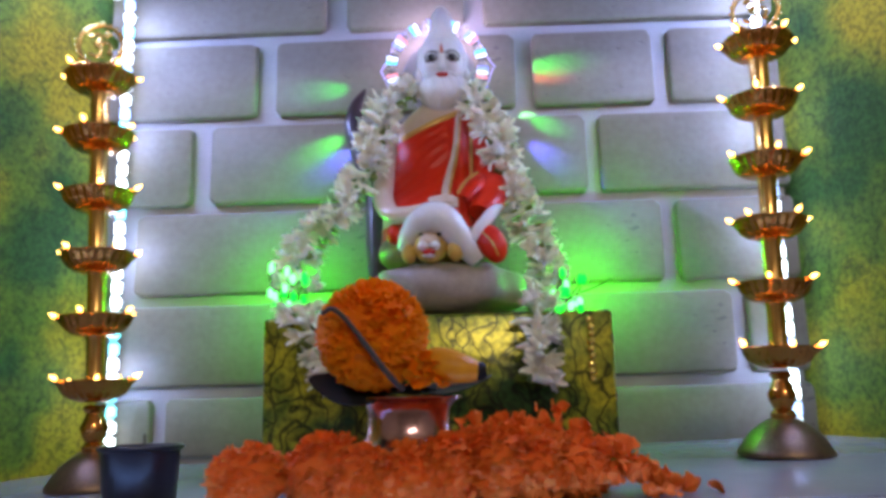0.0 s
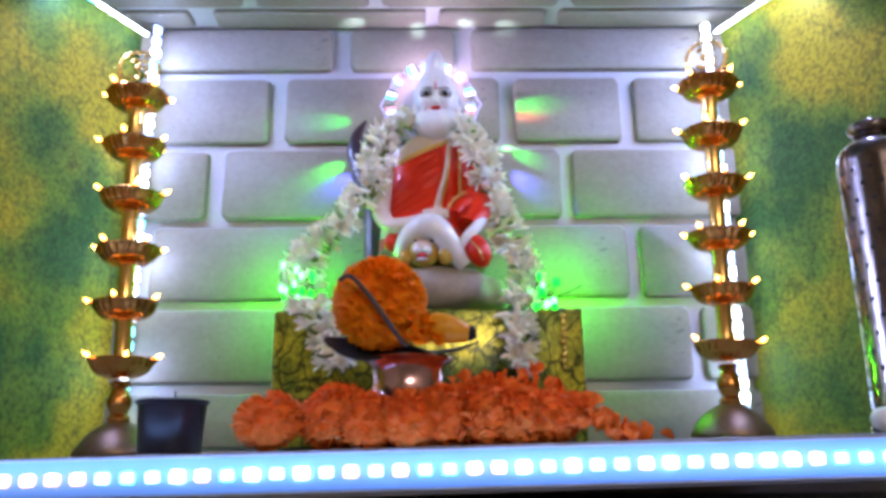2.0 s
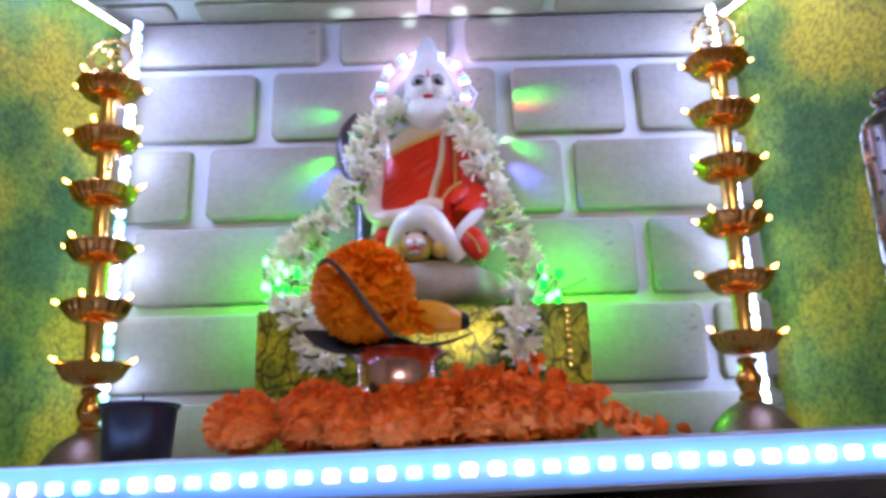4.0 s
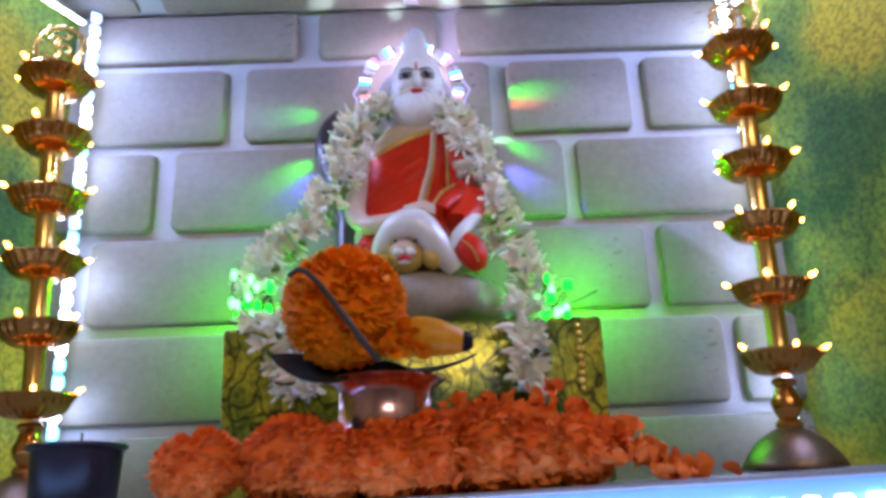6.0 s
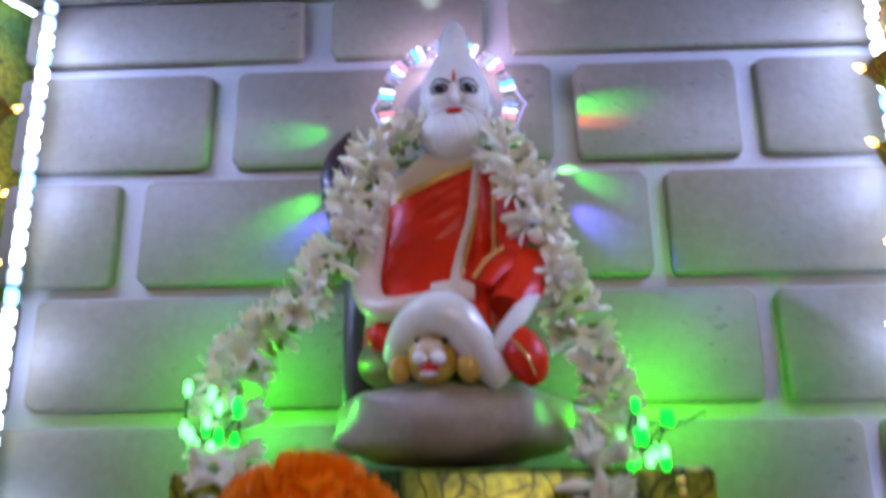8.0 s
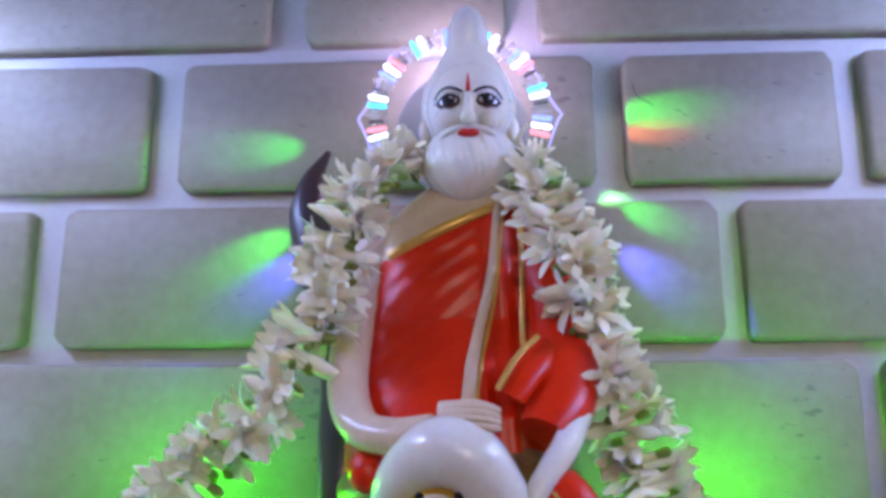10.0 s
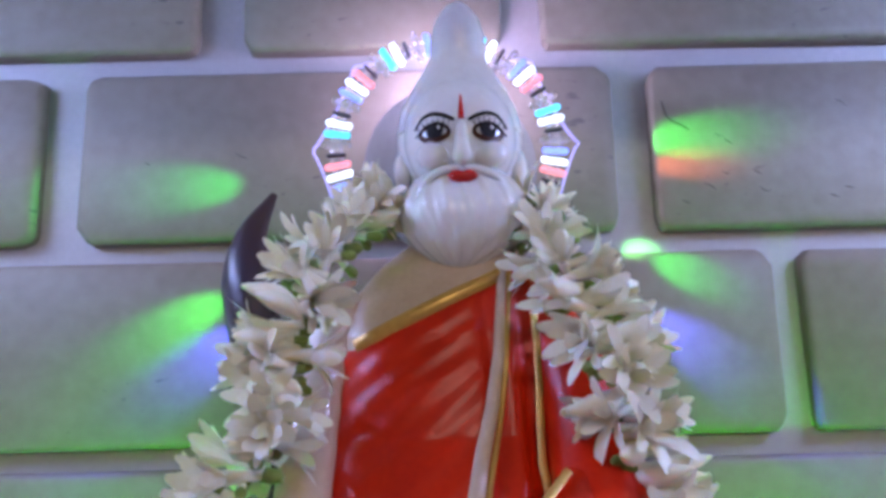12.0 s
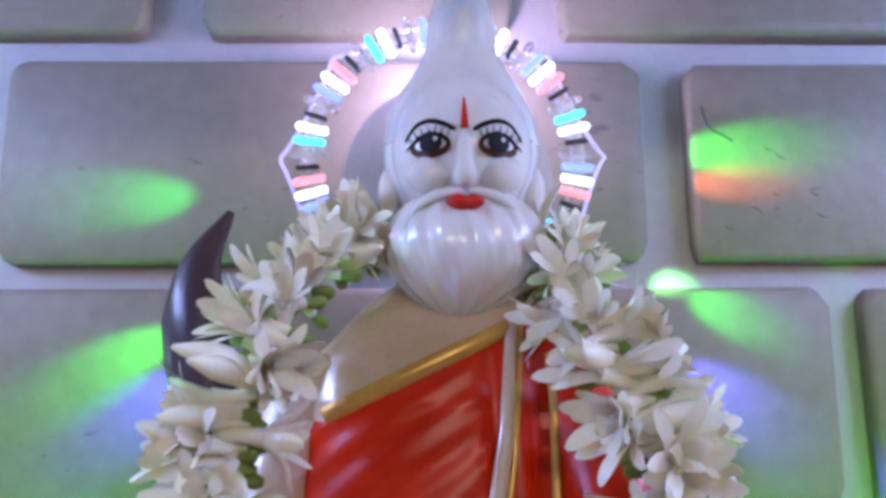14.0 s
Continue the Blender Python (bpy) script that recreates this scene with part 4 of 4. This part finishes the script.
for line, side in ((LEFT, -1), (RIGHT, 1)):
    pts = smooth_path(line, 112)
    bm = bmesh.new()
    tube(pts[::3], 0.0012, 6, bm)
    part("string", bm, M_JGREEN, GAR)
    for k, p in enumerate(pts):
        d = (pts[min(k + 1, 111)] - pts[max(k - 1, 0)]).normalized()
        out = Vector((rg.gauss(0, 1) + side * 0.35, rg.gauss(0, 0.6) - 0.55, rg.gauss(0, 0.45)))
        out = (out - d * out.dot(d) * 0.8).normalized()
        wide = 0.0025 + 0.0045 * rg.random() if k > 12 else 0.002
        o = new("blossom", BLOSSOMS[rg.choices(range(5), (2, 2, 4, 4, 5))[0]])
        o.parent = GAR
        q = out.to_track_quat("X", "Z").to_matrix().to_4x4()
        o.matrix_basis = Matrix.Translation(p + out * wide + Vector((0, -0.002, 0))) @ q @ pose(0, 0, 0, rg.uniform(0, 360), 0, 0) @ Matrix.Scale(rg.uniform(0.85, 1.12), 4)


# ---- marigolds ----
def petal_rows(bm, c, nrm, size, rnd, mi=0, curl=0.5, face=None):
    """One ruffled petal that grows from c along nrm."""
    t1 = nrm.orthogonal().normalized()
    if face is None:
        t1 = Matrix.Rotation(rnd.uniform(0, 6.28), 3, nrm) @ t1
    else:
        t1 = Matrix.Rotation(rnd.uniform(-0.5, 0.5), 3, nrm) @ (face - nrm * face.dot(nrm)).normalized()
    t2 = nrm.cross(t1)
    rows = []
    for s, w in ((0, 0.25), (0.45, 0.75), (0.8, 1.0), (1.0, 0.8)):
        row = []
        for u in (-1, -0.33, 0.33, 1):
            ruffle = rnd.uniform(-0.16, 0.16) * s
            row.append(bm.verts.new(c + nrm * size * (s - 0.12 * u * u * s + ruffle * 0.5) + t2 * size * 0.55 * w * u + t1 * size * (curl * s * s + ruffle - 0.22 * u * u)))
        rows.append(row)
    for a, b in zip(rows, rows[1:]):
        for i in range(3):
            bm.faces.new((a[i], a[i + 1], b[i + 1], b[i])).material_index = mi


def marigold_parts(radius, count, seed, flat, size, material):
    """Meshes of a marigold head: its core and its many ruffled petals."""
    rnd = random.Random(seed)
    core = bmesh.new()
    ball(core, (0, 0, 0), (radius * 0.90, radius * 0.90, radius * 0.90 * flat), 0, 20, 14)
    bm = bmesh.new()
    for i in range(count):
        z = 1 - 2 * (i + 0.5) / count
        a = i * 2.399963
        r = math.sqrt(1 - z * z)
        n = Vector((r * math.cos(a), r * math.sin(a), z))
        n = (n + Vector((rnd.uniform(-0.2, 0.2), rnd.uniform(-0.2, 0.2), rnd.uniform(-0.2, 0.2)))).normalized()
        c = Vector((n.x, n.y, n.z * flat)) * radius * rnd.uniform(0.84, 0.90)
        down = Vector((n.x * n.z, n.y * n.z, n.z * n.z - 1))
        grow = (n * 0.62 + down * 0.78).normalized() if down.length > 0.05 else n
        petal_rows(bm, c, grow, radius * size * rnd.uniform(0.85, 1.15), rnd, 0, rnd.uniform(0.0, 0.3), n if down.length > 0.05 else None)
    return mesh_of("core", core, material), mesh_of("petals", bm, material)


def marigold_thing(name, meshes, m, label, group=""):
    t = thing(name, label, "flower", m, group)
    for nm, me in zip(("core", "petals"), meshes):
        o = new(nm, me)
        o.parent = t
        if nm == "petals":
            o["kind"] = "stuff"
    return t


# copper pot with flower, leaves and fruit on its mouth
PX, PY = -0.0155, 0.434
PZ = shelf_z(PX, PY)
bm = lathe([(0.0, 0.0), (0.0175, 0.0), (0.0205, 0.0015), (0.0225, 0.004), (0.0275, 0.009), (0.0296, 0.015), (0.0292, 0.020), (0.0265, 0.0255), (0.0230, 0.0290), (0.0212, 0.0325), (0.0205, 0.0370), (0.0207, 0.0425), (0.0220, 0.0462), (0.0258, 0.0484), (0.0268, 0.0492), (0.0265, 0.0500), (0.0230, 0.0492), (0.0196, 0.0465), (0.0188, 0.042), (0.0, 0.030)], 56)
tagged(part("copper_pot", bm, M_COPPER, m=pose(PX, PY, PZ)), "small polished copper water pot with a flared rim", "pot")
RIM = PZ + 0.050
marigold_thing("large_marigold", marigold_parts(0.0282, 1700, 3, 0.95, 0.135, M_MARI), pose(-0.0315, 0.418, RIM + 0.0300, 25, 10, 0), "large orange marigold head resting on the copper pot")


def leaf_bm(length, width, bend, thick=0.0006):
    bm = bmesh.new()
    n, rows = 12, []
    for k in range(n + 1):
        s = k / n
        w = width * math.sin(math.pi * min(1, s * 0.96 + 0.02)) ** 0.7
        row = []
        for side in (0, 1):
            for u in (-1, -0.5, 0, 0.5, 1):
                row.append(bm.verts.new((length * (s - 0.5), w * u, bend * (s - 0.5) ** 2 * length + 0.10 * w * abs(u) - 0.5 * thick + side * thick)))
        rows.append(row)
    for a, b in zip(rows, rows[1:]):
        for i in range(4):
            bm.faces.new((a[i], a[i + 1], b[i + 1], b[i]))
            bm.faces.new((a[5 + i], b[5 + i], b[6 + i], a[6 + i]))
        bm.faces.new((a[0], b[0], b[5], a[5])), bm.faces.new((a[4], a[9], b[9], b[4]))
    bm.faces.new(rows[0][:5] + rows[0][9:4:-1]), bm.faces.new(rows[-1][:5] + rows[-1][9:4:-1])
    return bm


for nm, m in (("leaf", pose(-0.042, 0.422, RIM + 0.0030, 34, 7, 4)), ("leaf", pose(0.005, 0.428, RIM + 0.0022, 12, -5, -6)), ("leaf", pose(-0.013, 0.438, RIM + 0.001, 0, 0, 80))):
    tagged(part(nm, leaf_bm(0.043, 0.0140, 0.45), M_LEAF, m=m), "dark green betel leaf laid on the pot's rim", "leaf", "leaves on the pot")
bm = bmesh.new()
tube(smooth_path([(-0.0090, 0.4120, RIM + 0.0130), (0.0010, 0.4080, RIM + 0.0140), (0.0090, 0.4060, RIM + 0.0125), (0.0150, 0.4060, RIM + 0.0112), (0.0200, 0.4060, RIM + 0.0106)], 20), [0.0066, 0.0074, 0.0080, 0.0083, 0.0084, 0.0084, 0.0083, 0.0082, 0.008, 0.0078, 0.0075, 0.0072, 0.0068, 0.0064, 0.0062, 0.0058, 0.0054, 0.0050, 0.0046, 0.004], 14, bm)
ban = thing("banana", "short ripe yellow banana with a dark tip on the pot", "fruit")
part("skin", bm, M_BANANA, ban)
bm = bmesh.new()
tube([(0.0188, 0.4060, RIM + 0.0107), (0.0212, 0.4060, RIM + 0.0105), (0.0232, 0.4060, RIM + 0.0105)], [0.0047, 0.0042, 0.0026], 12, bm)
part("tip", bm, M_INK, ban, "blackened banana tip")
bm = bmesh.new()
rp = random.Random(5)
for k in range(26):
    petal_rows(bm, Vector((rp.uniform(-0.013, 0.001), 0.405 + rp.uniform(-0.004, 0.002), RIM + rp.uniform(0.004, 0.018))), Vector((rp.uniform(-0.4, 1), -0.6, rp.uniform(-0.4, 0.8))).normalized(), 0.0062, rp)
tagged(part("loose_petals", bm, M_MARI), "loose orange marigold petals beside the banana", "petals", kind="stuff")
bm = bmesh.new()
tube(smooth_path([(-0.0520, 0.3945, RIM + 0.0385), (-0.0470, 0.3905, RIM + 0.0400), (-0.0410, 0.3885, RIM + 0.0355), (-0.0320, 0.3880, RIM + 0.0240), (-0.0220, 0.3920, RIM + 0.0100), (-0.0160, 0.3990, RIM + 0.0030)], 24), [0.0010 + 0.0005 * (k / 23) for k in range(24)], 10, bm)
tagged(part("dried_twig", bm, M_STEM), "dark dried stalk leaning across the orange marigold", "stem")

# heap of red-orange heads along the shelf's edge
HEADS = [(-0.092, 0.418, 0.0195), (-0.055, 0.420, 0.0205), (-0.036, 0.408, 0.0170), (-0.014, 0.406, 0.0180), (0.004, 0.412, 0.0185), (0.024, 0.415, 0.0200), (0.045, 0.418, 0.0190), (0.064, 0.416, 0.0165), (0.038, 0.441, 0.0205)]
head_mesh = [marigold_parts(1.0, 420, 20 + k, 0.85, 0.24, M_MARI_RED) for k in range(3)]
rh = random.Random(3)
for k, (x, y, r) in enumerate(HEADS):
    m = pose(x, y, shelf_z(x, y) + r * 0.86, rh.uniform(-25, 25), rh.uniform(-25, 25), rh.uniform(0, 360))
    t = marigold_thing("red_marigold", head_mesh[k % 3], m, "red-orange marigold head lying on the shelf edge", "marigolds on the shelf")
    t.scale = (r * rh.uniform(0.95, 1.12), r * rh.uniform(0.85, 1.0), r * rh.uniform(0.85, 1.0))
bm = bmesh.new()
for k in range(420):
    u = rh.random()
    x = -0.02 + 0.125 * u + rh.gauss(0, 0.004)
    y = 0.418 + rh.gauss(0, 0.010)
    y = max(0.399, y)
    top = 0.042 * max(0.05, 1 - ((x - 0.040) / 0.066) ** 2)
    z = shelf_z(x, y) + 0.003 + top * rh.uniform(0.35, 1.0) * max(0.2, 1 - abs(y - 0.424) / 0.035)
    petal_rows(bm, Vector((x, y, z)), Vector((rh.gauss(0, 0.7), rh.gauss(-0.5, 0.5), rh.gauss(0.4, 0.6))).normalized(), rh.uniform(0.004, 0.008), rh, 0, rh.uniform(-0.4, 0.4))
for k in range(5):
    x, y = 0.108 + 0.004 * k, 0.425 + rh.gauss(0, 0.006)
    petal_rows(bm, Vector((x, y, shelf_z(x, y) + 0.003)), Vector((rh.gauss(0, 1), rh.gauss(0, 1), 0.1)).normalized(), 0.008, rh)
tagged(part("petal_heap", bm, M_MARI_RED), "heap of torn red-orange marigold petals on the shelf", "petals", kind="stuff")

# navy tumbler with an incense stub
cx, cy = -0.1565, 0.452
cz = shelf_z(cx, cy)
cup = thing("tumbler", "dark navy metal tumbler with a rolled rim", "cup", pose(cx, cy, cz))
part("body", lathe([(0.0, 0.0), (0.0175, 0.0), (0.0180, 0.001), (0.0198, 0.0285), (0.0212, 0.0292), (0.0216, 0.0300), (0.0210, 0.0308), (0.0196, 0.0303), (0.0188, 0.0285), (0.0170, 0.0020), (0.0, 0.0018)], 44), M_CUP, cup)
bm = bmesh.new()
tube([(0.0207 * math.cos(a), 0.0207 * math.sin(a), 0.0304) for a in (2 * math.pi * i / 44 for i in range(45))], 0.0011, 8, bm, up=(0, 0, 1))
part("rim", bm, M_CUP, cup, "rolled rim catching the light")
bm = bmesh.new()
tube([(0.002, 0.004, 0.0018), (0.001, 0.003, 0.020), (0.0005, 0.002, 0.037)], 0.0006, 6, bm)
tagged(part("incense_stub", bm, M_STEM, m=pose(cx, cy, cz)), "short burnt incense stick standing in the tumbler", "incense")

# pierced steel holder and a small white bowl beside the grass print
vx, vy = 0.288, 0.452
vz = shelf_z(vx, vy)
vase = thing("incense_tower", "tall pierced steel incense holder with a narrow neck", "incense holder", pose(vx, vy, vz))
part("body", lathe([(0.0, 0.0), (0.025, 0.0), (0.0255, 0.003), (0.0235, 0.006), (0.0232, 0.170), (0.0220, 0.178), (0.0165, 0.184), (0.0115, 0.187), (0.0110, 0.190), (0.0135, 0.192), (0.0140, 0.195), (0.0120, 0.198), (0.0, 0.198)], 48), M_STEEL, vase)
hole = mesh_of("hole", lathe([(0.0, -0.0004), (0.0016, -0.0004), (0.0016, 0.0003), (0.0, 0.0003)], 10), M_HOLE)
for r in range(15):
    for k in range(14):
        a = 2 * math.pi * (k + 0.5 * (r % 2)) / 14
        h = new("hole", hole)
        h.parent = vase
        h.matrix_basis = pose(0.02335 * math.cos(a), 0.02335 * math.sin(a), 0.016 + 0.0105 * r, 0, 90, math.degrees(a))
bx, by = 0.262, 0.432
tagged(part("small_bowl", lathe([(0.0, 0.0), (0.006, 0.0), (0.0105, 0.004), (0.0115, 0.009), (0.0085, 0.0135), (0.0, 0.0148)], 28), M_MARBLE, m=pose(bx, by, shelf_z(bx, by))), "small white rounded pot on the shelf", "bowl")

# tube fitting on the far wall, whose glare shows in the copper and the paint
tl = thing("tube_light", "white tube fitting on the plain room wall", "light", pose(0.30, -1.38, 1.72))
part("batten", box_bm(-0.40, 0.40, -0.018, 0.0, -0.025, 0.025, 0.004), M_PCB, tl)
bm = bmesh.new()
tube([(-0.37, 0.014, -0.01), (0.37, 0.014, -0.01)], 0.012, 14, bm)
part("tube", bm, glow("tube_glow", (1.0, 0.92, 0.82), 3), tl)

# wire and hairline crack on the panel
bm = bmesh.new()
tube(smooth_path([(-0.262, 0.6868, 0.985), (-0.245, 0.6865, 0.974), (-0.228, 0.6865, 0.962), (-0.218, 0.6865, 0.946), (-0.204, 0.6866, 0.938)], 16), 0.00035, 5, bm)
tagged(part("loose_wire", bm, M_BROWN), "thin dark wire hanging against the brick panel", "wire")
